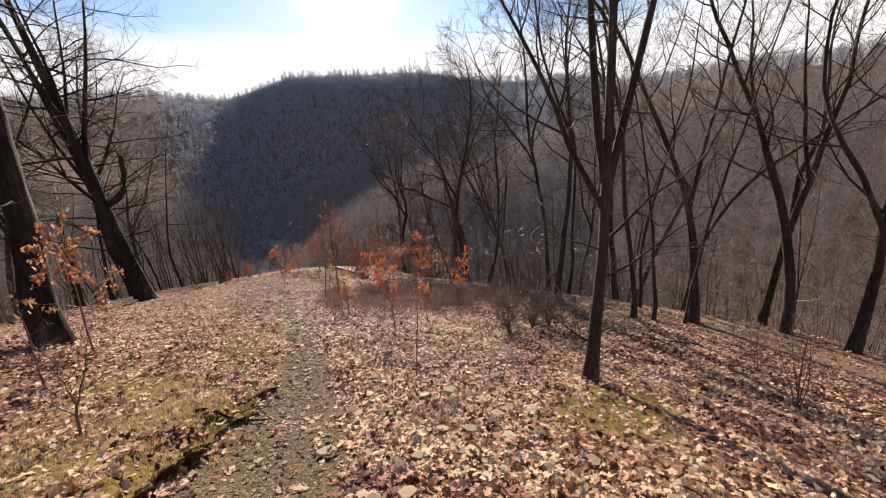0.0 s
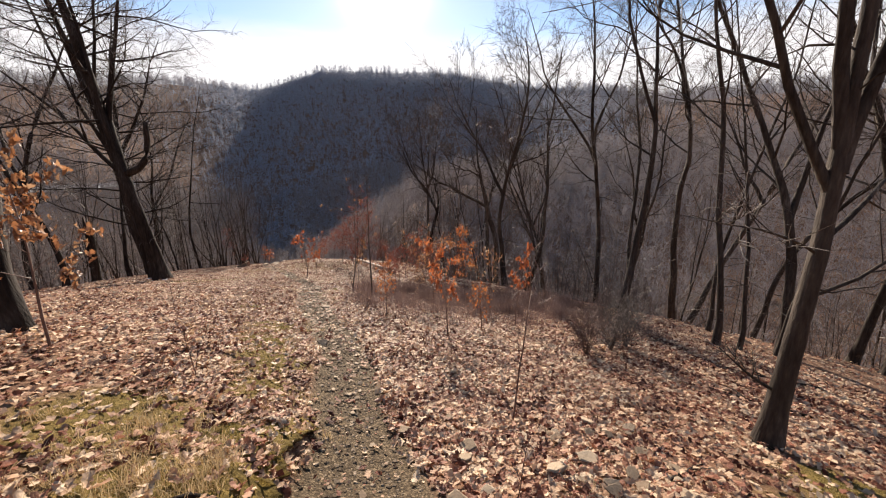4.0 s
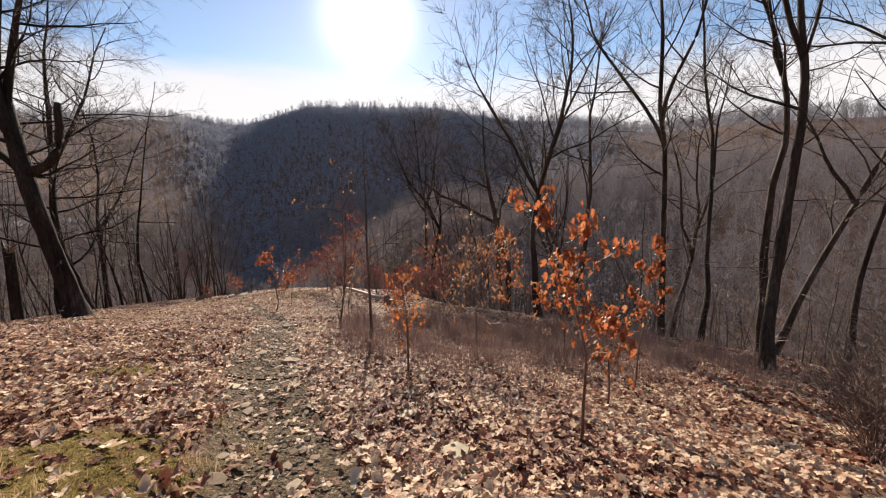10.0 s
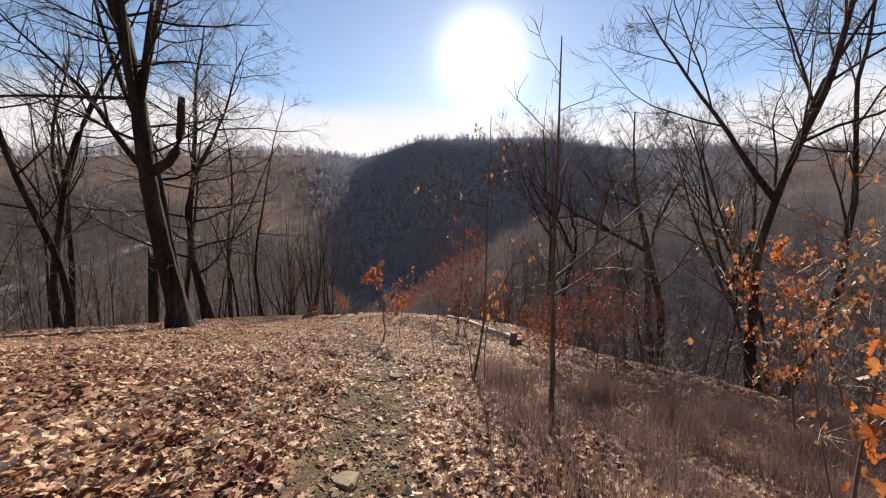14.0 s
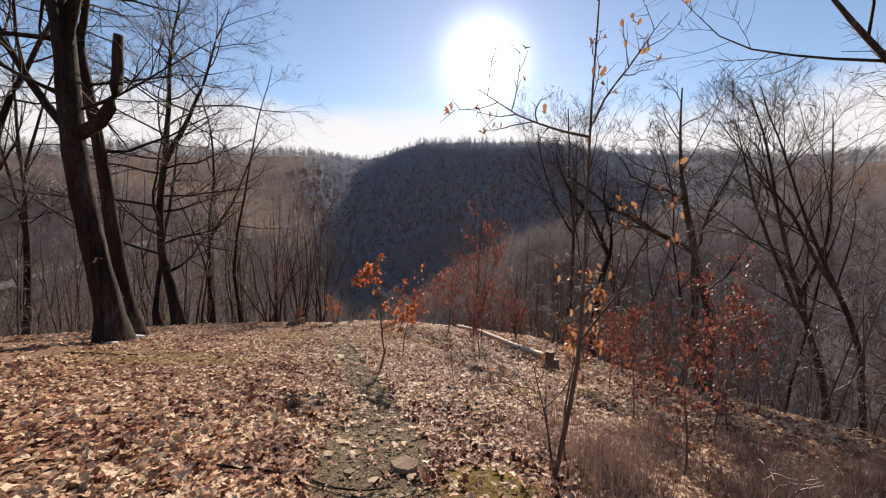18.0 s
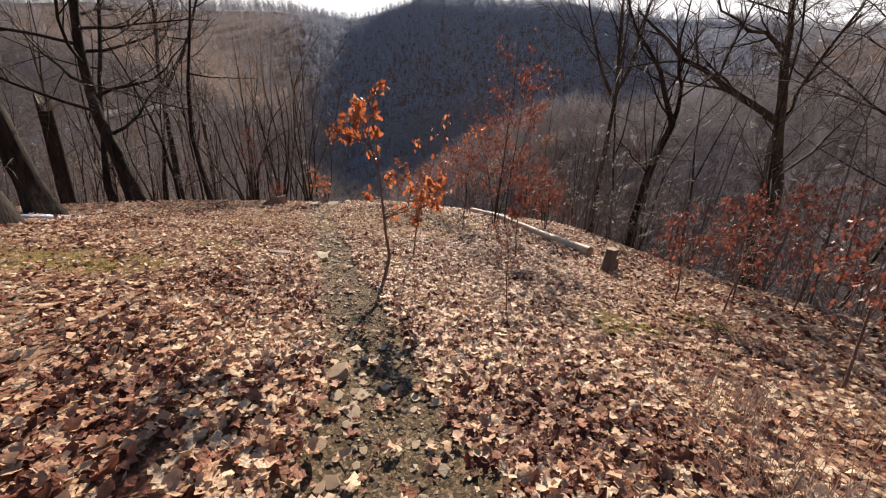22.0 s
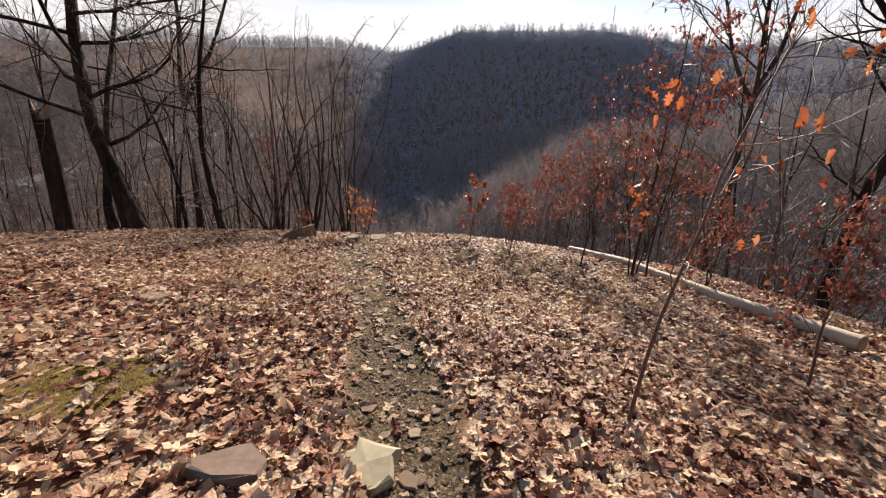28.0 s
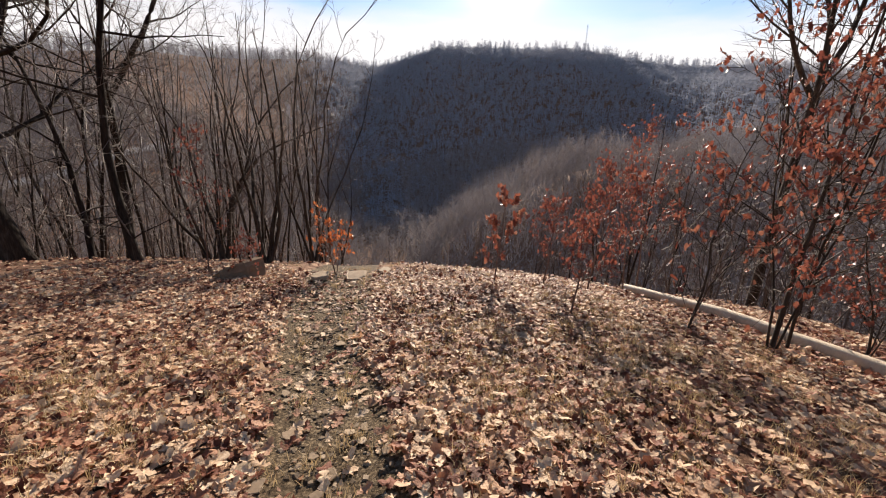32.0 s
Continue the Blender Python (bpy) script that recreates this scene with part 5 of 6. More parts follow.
def blades(rng, x, y, count, height, lean, wide, base_spread):
    """Thin upright slivers: x, y are the middles of tufts."""
    n = len(x) * count
    bx, by = np.repeat(x, count) + rng.normal(0, base_spread, n), np.repeat(y, count) + rng.normal(0, base_spread, n)
    h = rng.uniform(0.4, 1.1, n) * height
    a, t = rng.uniform(0, 6.28, n), rng.uniform(0, 6.28, n)
    z = land(bx, by) - 0.02
    root = np.stack([bx, by, z], 1)
    off = rng.uniform(0.1, 1, n) * lean * h
    mid = root + np.stack([np.cos(a) * off * 0.3, np.sin(a) * off * 0.3, h * 0.55], 1)
    tip = root + np.stack([np.cos(a) * off, np.sin(a) * off, h * rng.uniform(0.75, 1, n)], 1)
    side = np.stack([np.cos(t), np.sin(t), 0 * t], 1) * wide
    v = np.stack([root - side, root + side, mid - side * 0.7, mid + side * 0.7, tip], 1).reshape(-1, 3)
    k = np.arange(n)[:, None] * 5
    f = np.concatenate([k + (0, 1, 3), k + (0, 3, 2), k + (2, 3, 4)])
    return v, f


def put_weeds():
    rng = np.random.default_rng(21)
    x, y = rng.uniform(2.4, 13, 25000), rng.uniform(12.2, 23.5, 25000)
    g = path_gap(x, y)
    keep = (g > 0.95 + 0.35 * np.sin(y)) & (rng.uniform(0, 1, 25000) < smooth01(y, 12.4, 17.0) * np.clip(0.55 + 2.4 * wave(x, y, 1.3, 34), 0.08, 1) * (1 - smooth01(y, 19.5, 23.5)) * (0.25 + 0.75 * smooth01(g, 1.2, 3.0)))
    x, y = x[keep], y[keep]
    tall = wave(x, y, 1.9, 33) > 0.08
    v, f = blades(rng, x[~tall], y[~tall], 6, 0.36, 0.8, 0.003, 0.11)
    v2, f2 = blades(rng, x[tall], y[tall], 7, 0.75, 0.55, 0.003, 0.12)
    v, f = np.concatenate([v, v2]), np.concatenate([f, f2 + len(v)])
    tagged(piece("dry_weeds", mesh_from("dry_weeds", v, f), BRUSH), "tangle of dry brown weeds and brambles beside the path", "weeds", kind="stuff")
    mx, my, mr = [np.repeat(c, 260) for c in np.array(MOSS).T]
    ox, oy = mx + rng.normal(0, 0.5, len(mx)) * mr, my + rng.normal(0, 0.5, len(mx)) * mr
    away = np.abs(path_gap(ox, oy)) > path_half(oy) * 0.85
    v, f = blades(rng, ox[away], oy[away], 9, 0.05, 1.2, 0.0035, 0.04)
    tagged(piece("moss_cushions", mesh_from("moss_cushions", v, f), MOSS_TUFT), "low cushions of olive moss and straw between the leaves", "moss", kind="stuff")
    tx, ty = [], []
    for cx, cy, n, s in ((1.6, 3.6, 70, 0.7), (1.9, 5.6, 50, 0.5), (1.5, 9.6, 26, 0.7), (6.4, 3.6, 30, 0.9), (-4.6, 24.4, 40, 1.2), (0.3, 30.0, 60, 1.6), (-1.0, 31.5, 60, 1.2), (1.2, 32.6, 90, 1.4), (-0.2, 33.2, 70, 1.2), (-4.6, 31.6, 40, 0.8), (2.3, 4.6, 40, 0.35), (1.6, 4.2, 40, 0.5), (-3.6, 28.6, 14, 0.6), (-5.0, 30.0, 14, 0.8), (1.5, 25.8, 20, 1.5), (-4.6, 35.6, 30, 1.2), (2.6, 17.5, 24, 0.9), (1.5, 10.5, 10, 0.8), (3.9, 12.6, 14, 0.7), (-2.2, 36.2, 36, 1.6), (1.9, 27.6, 20, 1.4), (-1.2, 30.4, 70, 0.8), (-0.6, 31.9, 80, 0.9), (-4.3, 29.9, 40, 0.5), (-4.9, 31.0, 40, 0.6), (-1.9, 32.6, 40, 0.5)):
        tx.append(rng.normal(cx, s, n)), ty.append(rng.normal(cy, s, n))
    tx, ty = np.concatenate(tx), np.concatenate(ty)
    v, f = blades(rng, tx, ty, 30, 0.16, 1.0, 0.0028, 0.05)
    tagged(piece("grass_tufts", mesh_from("grass_tufts", v, f), GRASS), "small tufts of bleached dead grass in the leaf litter", "grass", kind="stuff")


put_weeds()


# ---- log, stumps, stones, sticks ----
def put_log():
    a, b = np.array((5.0, 31.0)), np.array((1.7, 37.3))
    za, zb = float(land(*a)) + 0.16, float(land(*b)) + 0.1
    n = 14
    f = np.linspace(0, 1, n)
    pts = np.stack([a[0] + (b - a)[0] * f, a[1] + (b - a)[1] * f, za + (zb - za) * f], 1)
    pts[:, 2] = np.maximum(pts[:, 2], land(pts[:, 0], pts[:, 1]) + 0.1)
    rng = np.random.default_rng(5)
    r = 0.14 - 0.04 * f + rng.normal(0, 0.003, n)
    ob = thing("fallen_log", "long straight pale log stripped of bark on the leaves", "log", at=pts[0])
    piece("log_body", tube_mesh("log_body", [(pts - pts[0], r, 14)]), LOG_WOOD, ob)
    for k, name in ((0, "sawn_end"), (-1, "far_end")):
        way = unit(pts[1] - pts[0])
        bm = bmesh.new()
        bmesh.ops.create_cone(bm, cap_ends=True, segments=14, radius1=r[k] * 0.99, radius2=r[k] * 0.96, depth=0.02)
        me = from_bmesh(name, bm, False)
        end = piece(name, me, END_WOOD, ob, "darker sawn end grain")
        end.rotation_mode = "QUATERNION"
        end.rotation_quaternion = Vector(way).to_track_quat("Z", "Y")
        end.location = pts[k] - pts[0]


put_log()


def put_stump(x, y, radius, height, label, seed, ragged=0.0, lean=4, mat=BARK_PALE, name="tree_stump"):
    rng = np.random.default_rng(seed)
    rings, sides = 9, 18
    ob = thing(name, label, "stump", at=(x, y, float(land(x, y))))
    wob = 1 + 0.08 * np.sin(np.arange(sides) * 1.7 + seed) + rng.normal(0, 0.025, sides)
    v = []
    for k in range(rings):
        f = k / (rings - 1)
        z = -0.15 + (height + 0.15) * f
        r = radius * (1 + 0.45 * math.exp(-(z + 0.15) / 0.18)) * (1 - 0.12 * f)
        for s in range(sides):
            a = s / sides * 6.2832
            top = ragged * max(0, math.sin(a * 2 + seed) * 0.6 + rng.uniform(-0.4, 0.6)) if k == rings - 1 else 0
            v.append((math.cos(a) * r * wob[s] + z * math.tan(radians(lean)), math.sin(a) * r * wob[s], z + top))
    f = [(k * sides + s, k * sides + (s + 1) % sides, (k + 1) * sides + (s + 1) % sides, (k + 1) * sides + s) for k in range(rings - 1) for s in range(sides)]
    piece("stump_side", mesh_from("stump_side", v, f, True), mat, ob)
    last = np.array(v[-sides:])
    mid = last.mean(0) - (0, 0, 0.3 * ragged)
    cap = np.concatenate([last, [mid]])
    piece("cut_top", mesh_from("cut_top", cap, [(s, (s + 1) % sides, sides) for s in range(sides)]), END_WOOD, ob, "weathered brown broken top" if ragged else "sawn brown top")


put_stump(4.64, 28.72, 0.15, 0.62, "short sawn tree stump standing beside the log", 3)
put_stump(4.95, 29.3, 0.15, 0.32, "low squat sawn block of wood beside the log", 4)
put_stump(-19.7, 39.9, 0.33, 5.0, "tall broken dead snag of a tree", 6, 1.1, 3, BARK, "broken_snag")


def slab_mesh(seed, sides=7, thick=0.22):
    """An irregular flat stone one metre across with chipped edges."""
    rng = np.random.default_rng(seed)
    ang = np.sort(np.arange(sides) / sides * 6.2832 + rng.uniform(-0.35, 0.35, sides))
    rad = rng.uniform(0.34, 0.56, sides)
    rows = []
    for z, s in ((-0.5, 0.9), (0.1, 1.02), (0.42, 0.97), (0.5, 0.86)):
        k = s * rng.uniform(0.95, 1.05, sides)
        rows.append(np.stack([np.cos(ang) * rad * k, np.sin(ang) * rad * k * 0.8, z * thick + rng.normal(0, 0.012, sides)], 1))
    v = np.concatenate(rows + [[(0, 0, thick * 0.52)]])
    f = [(r * sides + s, r * sides + (s + 1) % sides, (r + 1) * sides + (s + 1) % sides) for r in range(3) for s in range(sides)]
    f += [(r * sides + s, (r + 1) * sides + (s + 1) % sides, (r + 1) * sides + s) for r in range(3) for s in range(sides)]
    f += [(3 * sides + s, 3 * sides + (s + 1) % sides, 4 * sides) for s in range(sides)]
    return mesh_from("stone", v, f)


def put_stones():
    shapes = [slab_mesh(k, 6 + k % 4, (0.16, 0.24, 0.32)[k % 3]) for k in range(9)]
    for me in shapes:
        me.materials.append(STONE)
    rng = np.random.default_rng(31)

    def lay(me, x, y, size, label, group="", tilt=6.0, lift=0.015, turn=None, mat=None, flat=1.0, sink=0.0):
        ob = new("flat_stone", me)
        ob.matrix_basis = Matrix.LocRotScale((x, y, float(land(x, y)) + lift + size * (0.05 - sink)), Euler((radians(rng.normal(-1, tilt)), radians(rng.normal(0, tilt)), rng.uniform(0, 6.28) if turn is None else turn)), (size, size, size * flat))
        if mat:
            ob.data = me.copy()
            ob.data.materials.clear()
            ob.data.materials.append(mat)
        tagged(ob, label, "stone", group)

    big = ((-1.47, 26.25, 0.4, SLAB, "flat yellowish sandstone slab lying on the path"), (-2.07, 26.05, 0.4, STONE_BROWN, "flat brown stone half buried in leaves"), (1.18, 19.69, 0.34, None, "flat grey stone on the path's edge"),
           (2.12, 14.49, 0.34, None, "flat pinkish stone on the path"), (1.52, 15.1, 0.25, None, "flat stone on the path"), (0.05, 22.16, 0.24, None, "dark flat stone on the gravel path"),
           (0.02, 22.83, 0.13, SLAB, "small pale angular stone on the path"), (3.92, 10.59, 0.3, SLAB, "pale flat stone among leaves"), (-0.5, 22.9, 0.2, None, "flat stone at the path's edge"), (-4.3, 36.2, 0.6, None, "low stone slab on the brow"), (-3.7, 36.5, 0.45, None, "low stone slab on the brow"),
           (-5.0, 36.1, 0.5, None, "low stone slab on the brow"), (3.3, 12.8, 0.3, None, "flat stone on the path"), (2.6, 9.6, 0.22, None, "flat stone on the path"), (5.2, 3.1, 0.2, SLAB, "pale angular stone among leaves"), (-4.6, 28.4, 0.35, None, "flat stone half buried in leaves"),
           (3.1, 11.68, 0.17, None, "flat pinkish stone at the path's edge"), (3.07, 11.48, 0.15, None, "flat pinkish stone at the path's edge"), (3.62, 11.42, 0.22, SLAB, "yellowish flat stone among the leaves"), (1.77, 12.7, 0.2, SLAB, "small yellowish stone on the path"), (2.55, 13.4, 0.2, None, "flat stone at the path's edge"))
    for n, (x, y, s, mat, label) in enumerate(big):
        lay(slab_mesh(90, 11, 0.2) if n == 0 else shapes[n % 9], x, y, s, label, mat=mat)
    # the tilted block at the brow
    me = slab_mesh(77, 6, 0.5)
    me.materials.append(STONE)
    ob = new("tilted_boulder", me)
    ob.matrix_basis = Matrix.LocRotScale((-6.65, 35.95, float(land(-6.65, 35.95)) + 0.1), Euler((radians(-18), radians(-20), 0.4)), (1.0, 0.8, 0.8))
    tagged(ob, "tilted grey block of stone on the brow of the spur", "boulder")
    # loose flags and chips along the way
    verts, faces, count = [], [], 0
    for n in range(520):
        y = rng.uniform(1.5, 36.5)
        x = float(np.interp(y, PATH_Y, PATH_X)) + rng.normal(0, 0.6) * float(path_half(y))
        me = shapes[int(rng.integers(0, 9))]
        size = rng.uniform(0.03, 0.1)
        m = np.array(Matrix.LocRotScale((x, y, float(land(x, y)) + 0.015 + size * 0.05), Euler((rng.normal(-0.07, 0.12), rng.normal(0, 0.12), rng.uniform(0, 6.28))), (size, size, size * rng.uniform(0.35, 0.7))))
        v = np.array([p.co for p in me.vertices])
        verts.append(v @ m[:3, :3].T + m[:3, 3])
        faces.append(np.array([p.vertices[:] for p in me.polygons]) + count)
        count += len(v)
    tagged(piece("stone_chips", mesh_from("stone_chips", np.concatenate(verts), np.concatenate(faces)), CHIPS), "small angular sandstone chips strewn along the path", "stones", kind="stuff")
    for y0, y1, count in ((9, 15, 34), (19, 23, 44), (26, 36, 74)):
        for n in range(count):
            y = rng.uniform(y0, y1)
            x = float(np.interp(y, PATH_Y, PATH_X)) + rng.normal(-0.15, 0.75) * float(path_half(y))
            lay(shapes[int(rng.integers(0, 9))], x, y, rng.uniform(0.06, 0.16), "flat angular sandstone on the path", "loose stones of the path", 4, lift=0.012, flat=rng.uniform(0.25, 0.45))
    for n in range(80):
        lay(shapes[int(rng.integers(0, 9))], rng.uniform(3.8, 6.6), rng.uniform(2.0, 6.5), rng.uniform(0.08, 0.24), "pale flat sandstone among dry leaves", "loose stones of the path", 9, lift=0.045, flat=0.6)


put_stones()


def put_sticks():
    rng = np.random.default_rng(41)
    for x, y, length, turn, r in ((0.35, 19.0, 1.5, 12, 0.016), (2.75, 4.7, 0.75, 20, 0.022), (2.3, 13.2, 1.4, 5, 0.014), (-1.4, 21.8, 1.1, 150, 0.01), (6.4, 5.2, 1.0, 30, 0.014), (3.6, 25.4, 1.6, 140, 0.018), (4.3, 27.0, 1.3, 140, 0.016), (0.8, 16.4, 0.9, 20, 0.012), (-3.6, 30.2, 0.8, 60, 0.012), (11.0, 8.4, 2.0, 150, 0.03), (14.0, 10.4, 2.4, 160, 0.035), (-6.0, 24.2, 1.5, 20, 0.02), (-5.6, 35.2, 1.0, 15, 0.02), (3.3, 21.4, 0.9, 100, 0.012)):
        t = radians(turn)
        f = np.linspace(-0.5, 0.5, 8)
        px, py = x + np.cos(t) * f * length + rng.normal(0, 0.015, 8), y + np.sin(t) * f * length + rng.normal(0, 0.015, 8)
        pts = np.stack([px, py, land(px, py) + r + 0.02], 1)
        ob = thing("fallen_stick", "dead fallen stick lying on the leaves", "stick", "fallen sticks", at=pts[0])
        lines = [(pts - pts[0], r * (1 - 0.6 * np.linspace(0, 1, 8)), 7)]
        piece("stick_stem", tube_mesh("stick_stem", lines), BARK, ob)
        q, w = along(pts - pts[0], 0.55)
        side = sweep(rng, q, (w[0] + w[1], w[1] - w[0], 0.15), length * 0.3, 4, 0.1, 0)
        piece("side_twig", tube_mesh("side_twig", [(side, r * 0.5 * (1 - 0.7 * np.linspace(0, 1, 5)), 5)]), BARK, ob)


put_sticks()


def put_snow():
    """A crust of old snow left in the shade of the big trees' roots."""
    rng = np.random.default_rng(71)
    for x, y, w, d in ((-9.5, 29.0, 1.2, 0.3), (-8.9, 29.2, 0.7, 0.2), (-7.9, 26.5, 0.5, 0.16)):
        n = 22
        ang = np.arange(n) / n * 6.2832
        rad = 1 + 0.35 * np.sin(ang * 3 + x) + rng.normal(0, 0.1, n)
        rows = []
        for k, lift in ((1.0, -0.03), (0.9, 0.035), (0.55, 0.06)):
            px, py = x + np.cos(ang) * rad * w * 0.5 * k, y + np.sin(ang) * rad * d * k
            rows.append(np.stack([px, py, land(px, py) + lift], 1))
        v = np.concatenate(rows + [[(x, y, float(land(x, y)) + 0.065)]])
        f = [(r * n + s, r * n + (s + 1) % n, (r + 1) * n + (s + 1) % n) for r in range(2) for s in range(n)]
        f += [(r * n + s, (r + 1) * n + (s + 1) % n, (r + 1) * n + s) for r in range(2) for s in range(n)]
        f += [(2 * n + s, 2 * n + (s + 1) % n, 3 * n) for s in range(n)]
        tagged(piece("snow_patch", mesh_from("snow_patch", v, f, True), SNOW), "small crust of old snow at the roots of a big tree", "snow")


put_snow()


# ---- across the valley ----
def put_distance():
    f = np.linspace(0, 1, 40)
    knots = np.linspace(0, 1, len(ROAD_X))
    x, y = np.interp(f, knots, ROAD_X), np.interp(f, knots, ROAD_Y)
    out = np.stack([x, y - 10], 1) / np.hypot(x, y - 10)[:, None]
    rows = []
    for w in (-3.2, 3.2):
        px, py = x + out[:, 0] * w, y + out[:, 1] * w
        rows.append(np.stack([px, py, land(px, py) + 1.2], 1))
    v = np.concatenate(rows)
    i = np.arange(39)
    tagged(piece("road", mesh_from("road", v, np.stack([i, i + 1, i + 41, i + 40], 1)), ROAD), "pale road climbing the far hillside", "road", kind="structure")
    tx, ty = 134.0, 589.5
    ob = thing("radio_mast", "thin steel radio mast on the far ridge", "mast", at=(tx, ty, float(land(tx, ty))))
    for k in range(3):
        a = k * 2.094
        leg = np.array([(math.cos(a) * 1.2, math.sin(a) * 1.2, -1), (math.cos(a) * 0.5, math.sin(a) * 0.5, 36)])
        piece("mast_leg", tube_mesh("mast_leg", [(leg, np.array((0.14, 0.12)), 5)]), STEEL, ob)
    for z in range(2, 35, 4):
        r = 1.2 - 0.7 * z / 36
        ring = np.array([(math.cos(a) * r, math.sin(a) * r, z) for a in (0, 2.094, 4.189, 6.283)])
        piece("brace", tube_mesh("brace", [(ring, np.full(4, 0.08), 4)]), STEEL, ob)


put_distance()


# ---- fallen leaves and gravel ----
def litter_density(x, y):
    g = np.abs(path_gap(x, y))
    half = path_half(y)
    bare = np.interp(y, (0, 8, 11, 17, 21, 24, 29, 33), (0.05, 0.07, 0.1, 0.12, 0.08, 0.05, 0.05, 0.16))
    d = bare + (1 - bare) * smooth01(g + 0.16 * wave(x, y, 1.1, 12), half * 0.78, half * 1.08)
    d = d * (1 - 0.86 * np.clip(mossy(x, y) * 1.4, 0, 1)) * (0.62 + 0.38 * np.clip(0.5 + 1.6 * wave(x, y, 1.7, 8), 0, 1))
    return d


def lay_leaves(rng, x, y, size, shapes, lift):
    """Corners and triangles of leaves lying on the ground, tilted and curled at random."""
    n, vs, fs, count = len(x), [], [], 0
    pick = rng.integers(0, len(shapes), n)
    for k, (v, f) in enumerate(shapes):
        m = np.flatnonzero(pick == k)
        if not len(m):
            continue
        s = size * rng.uniform(0.55, 1.3, len(m))
        yaw, tilt, roll = rng.uniform(0, 6.28, len(m)), rng.normal(0, 0.15, len(m)), rng.normal(0, 0.17, len(m))
        p = v[None] * s[:, None, None]
        cr, sr, ct, st, cy, sy = np.cos(roll), np.sin(roll), np.cos(tilt), np.sin(tilt), np.cos(yaw), np.sin(yaw)
        a, b, c = p[..., 0], p[..., 1], p[..., 2] * rng.uniform(0.3, 1.7, len(m))[:, None]
        b, c = b * cr[:, None] - c * sr[:, None], b * sr[:, None] + c * cr[:, None]
        a, c = a * ct[:, None] - c * st[:, None], a * st[:, None] + c * ct[:, None]
        a, b = a * cy[:, None] - b * sy[:, None], a * sy[:, None] + b * cy[:, None]
        up = land(x[m], y[m]) + 0.008 + lift * rng.uniform(0, 1, len(m)) ** 2 + 0.3 * s * (np.abs(np.sin(tilt)) + np.abs(np.sin(roll)) * 0.4)
        w = np.stack([a + x[m][:, None], b + y[m][:, None], c + up[:, None]], -1)
        vs.append(w.reshape(-1, 3))
        fs.append((f[None] + count + (np.arange(len(m)) * len(v))[:, None, None]).reshape(-1, 3))
        count += len(m) * len(v)
    return np.concatenate(vs), np.concatenate(fs)


def scatter(rng, n, x0, x1, y0, y1):
    x, y = rng.uniform(x0, x1, n), rng.uniform(y0, y1, n)
    keep = rng.uniform(0, 1, n) < litter_density(x, y)
    return x[keep], y[keep]


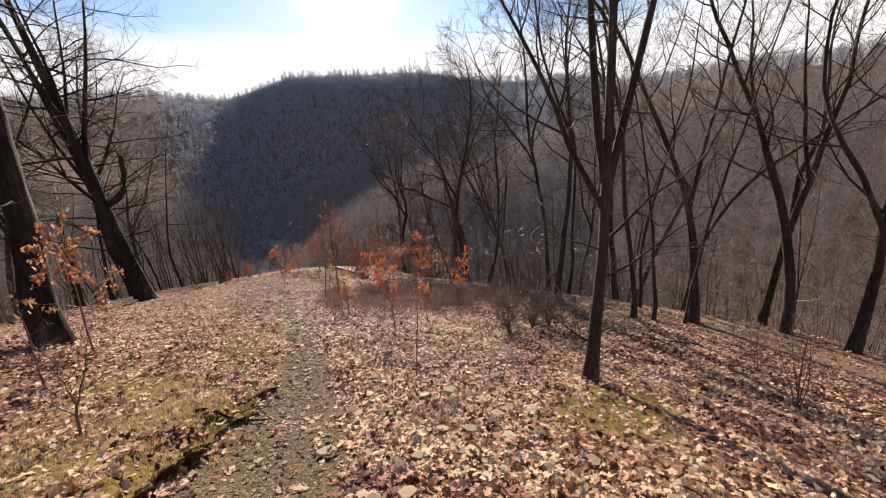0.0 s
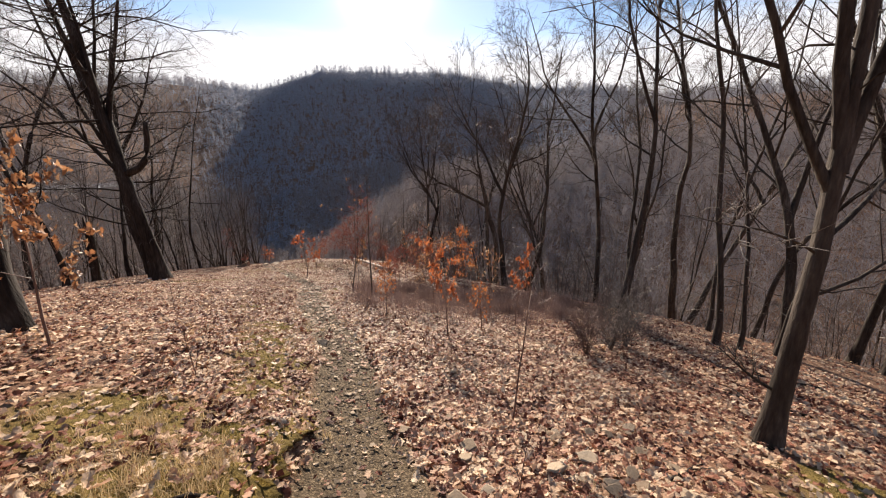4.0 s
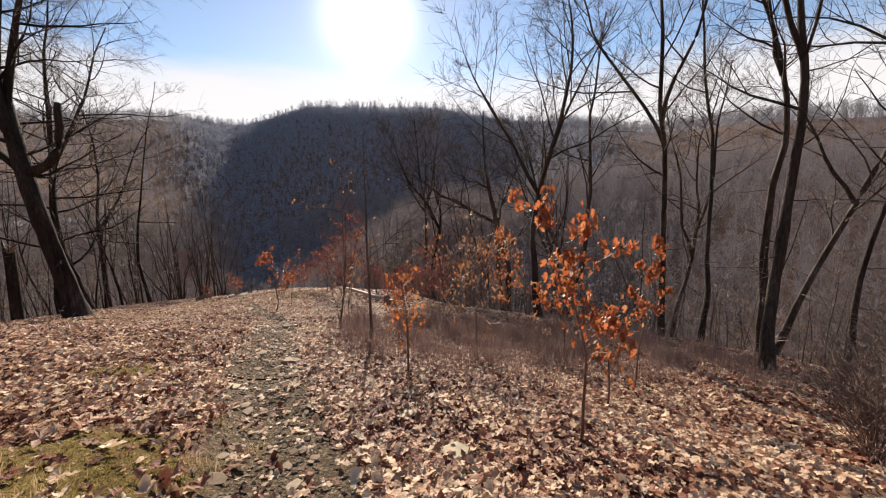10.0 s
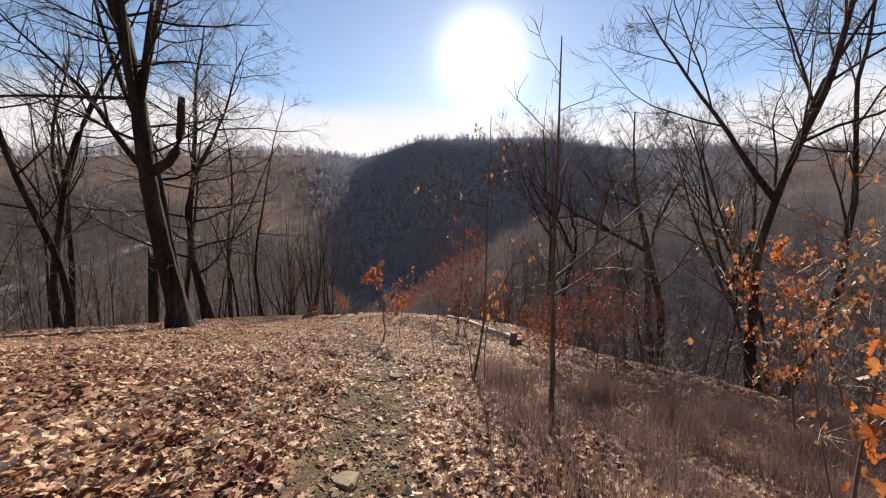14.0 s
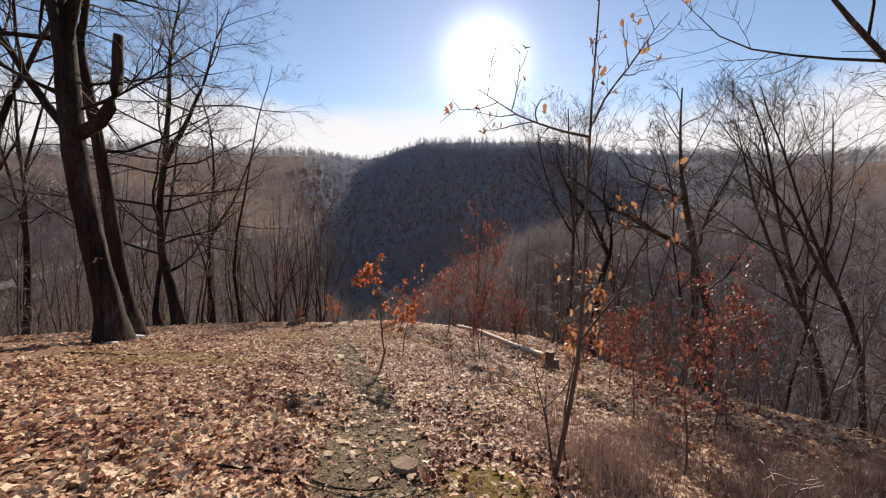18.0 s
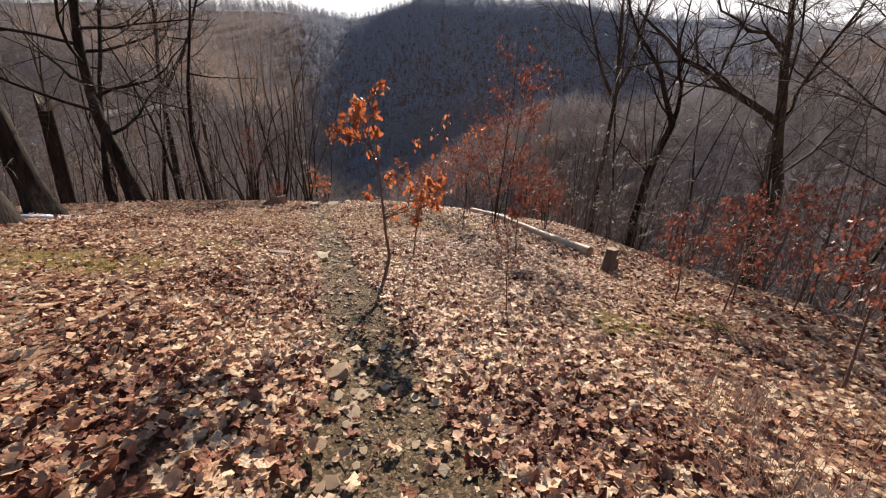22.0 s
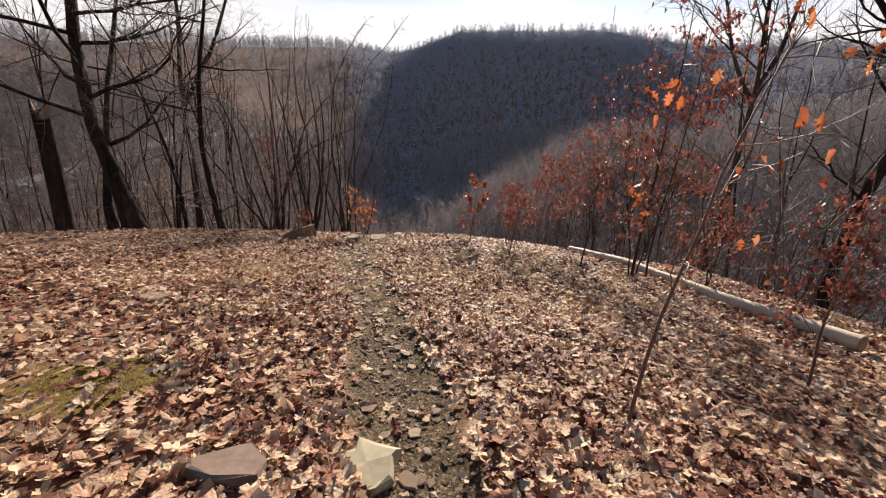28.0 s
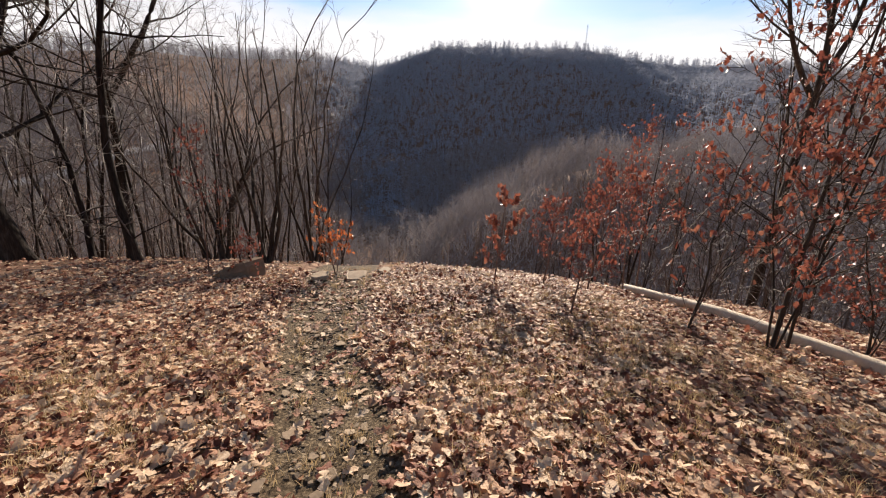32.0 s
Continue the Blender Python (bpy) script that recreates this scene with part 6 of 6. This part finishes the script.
def put_litter():
    rng = np.random.default_rng(51)
    fancy = [leaf_shape(c, f, k, FALLEN) for k, (c, f) in enumerate(((0.4, 0.3), (-0.5, 0.1), (0.8, -0.3), (0.2, 0.55), (-0.2, -0.4), (0.6, 0.4), (1.0, 0.6), (-0.7, 0.5)))]
    simple = [small_leaf(20 + k) for k in range(8)]
    y = rng.uniform(0.5, 37, 82000)
    x = np.interp(y, PATH_Y, PATH_X) + rng.uniform(-2.2, 2.9, 82000)
    keep = rng.uniform(0, 1, 82000) < litter_density(x, y)
    v, f = lay_leaves(rng, x[keep], y[keep], 0.12, fancy, 0.045)
    tagged(piece("fallen_leaves", mesh_from("fallen_leaves", v, f, True), LITTER), "thick litter of dry curled tan and russet oak leaves", "leaf litter", kind="stuff")
    # crumbled bits between the whole leaves
    y = rng.uniform(0.5, 37, 75000)
    x = np.interp(y, PATH_Y, PATH_X) + rng.normal(0, 1.5, 75000)
    keep = rng.uniform(0, 1, 75000) < litter_density(x, y) + 0.06
    bits = [(np.array([(0.5, 0, c), (0, 0.3, 0), (-0.45, 0.1, -c), (-0.1, -0.35, 0.1)]), np.array([(0, 1, 2), (0, 2, 3)])) for c in (0.1, -0.15, 0.3)]
    v, f = lay_leaves(rng, x[keep], y[keep], 0.04, bits, 0.02)
    tagged(piece("leaf_crumbs", mesh_from("leaf_crumbs", v, f), LITTER), "crumbled bits of dry oak leaves", "leaf litter", kind="stuff")
    y = rng.uniform(0, 38, 125000)
    x = np.interp(y, PATH_Y, PATH_X) + rng.uniform(-6.5, 6.5, 125000)
    keep = rng.uniform(0, 1, 125000) < litter_density(x, y) + 0.15
    x, y = x[keep], y[keep]
    away = path_gap(x, y)
    far = (away < -rng.uniform(1.6, 2.4, len(x))) | (away > rng.uniform(2.2, 3.0, len(x)))
    v, f = lay_leaves(rng, x[far], y[far], 0.108, simple, 0.05)
    tagged(piece("fallen_leaves", mesh_from("fallen_leaves", v, f, True), LITTER), "litter of dry curled oak leaves away from the path", "leaf litter", kind="stuff")
    x, y = scatter(rng, 46000, -26, 32, -4, 44)
    x2, y2 = scatter(rng, 42000, 6.0, 18.0, 0, 22)
    x3, y3 = scatter(rng, 24000, 2.0, 11.0, 22, 38)
    x, y = np.concatenate([x, x2, x3]), np.concatenate([y, y2, y3])
    out = (np.abs(path_gap(x, y)) > 6.2) | (y > 38.0)
    v, f = lay_leaves(rng, x[out], y[out], 0.155, simple, 0.05)
    tagged(piece("fallen_leaves", mesh_from("fallen_leaves", v, f), LITTER), "litter of dry oak leaves on the falling slopes", "leaf litter", kind="stuff")
    # single leaves that stand out beside the path
    floor = bpy.data.objects["ground"]
    for _ in range(300):
        y1 = rng.uniform(1.2, 34)
        x1 = float(np.interp(y1, PATH_Y, PATH_X)) + rng.choice((-1, 1)) * (float(path_half(y1)) * 0.7 + abs(rng.normal(0.3, 0.6)))
        s = rng.uniform(0.1, 0.17)
        leaf = piece("leaf", leaf_mesh(LITTER_ONE, int(rng.integers(0, 4))), LITTER_ONE, floor)
        leaf.matrix_basis = Matrix.LocRotScale((x1, y1, float(land(x1, y1)) + 0.05), Euler((rng.normal(0, 0.35), rng.normal(0, 0.35), rng.uniform(0, 6.28))), (s, s, s))


def put_gravel():
    rng = np.random.default_rng(61)
    n = 20000
    y = rng.uniform(0.6, 37, n)
    x = np.interp(y, PATH_Y, PATH_X) + rng.normal(0, 0.55, n) * path_half(y)
    s = 0.005 + 0.021 * rng.uniform(0, 1, n) ** 4.5
    base = np.array([(-1, -0.8, -0.5), (1, -0.9, -0.5), (1.1, 0.8, -0.5), (-0.9, 0.9, -0.5), (-0.6, -0.5, 0.6), (0.7, -0.6, 0.5), (0.6, 0.55, 0.65), (-0.55, 0.6, 0.5)])
    quad = np.array([(4, 5, 6, 7), (0, 1, 5, 4), (1, 2, 6, 5), (2, 3, 7, 6), (3, 0, 4, 7)])
    p = (base[None] + rng.normal(0, 0.22, (n, 8, 3))) * s[:, None, None] * np.array((1, 1, 0.6))
    a = rng.uniform(0, 6.28, n)
    px, py = p[..., 0] * np.cos(a)[:, None] - p[..., 1] * np.sin(a)[:, None], p[..., 0] * np.sin(a)[:, None] + p[..., 1] * np.cos(a)[:, None]
    v = np.stack([px + x[:, None], py + y[:, None], p[..., 2] + (land(x, y) + 0.2 * s)[:, None]], -1).reshape(-1, 3)
    f = (quad[None] + (np.arange(n) * 8)[:, None, None]).reshape(-1, 4)
    tagged(piece("path_gravel", mesh_from("path_gravel", v, f), GRAVEL), "loose grey shale and sandstone gravel of the footpath", "gravel", kind="stuff")


put_litter()
put_gravel()
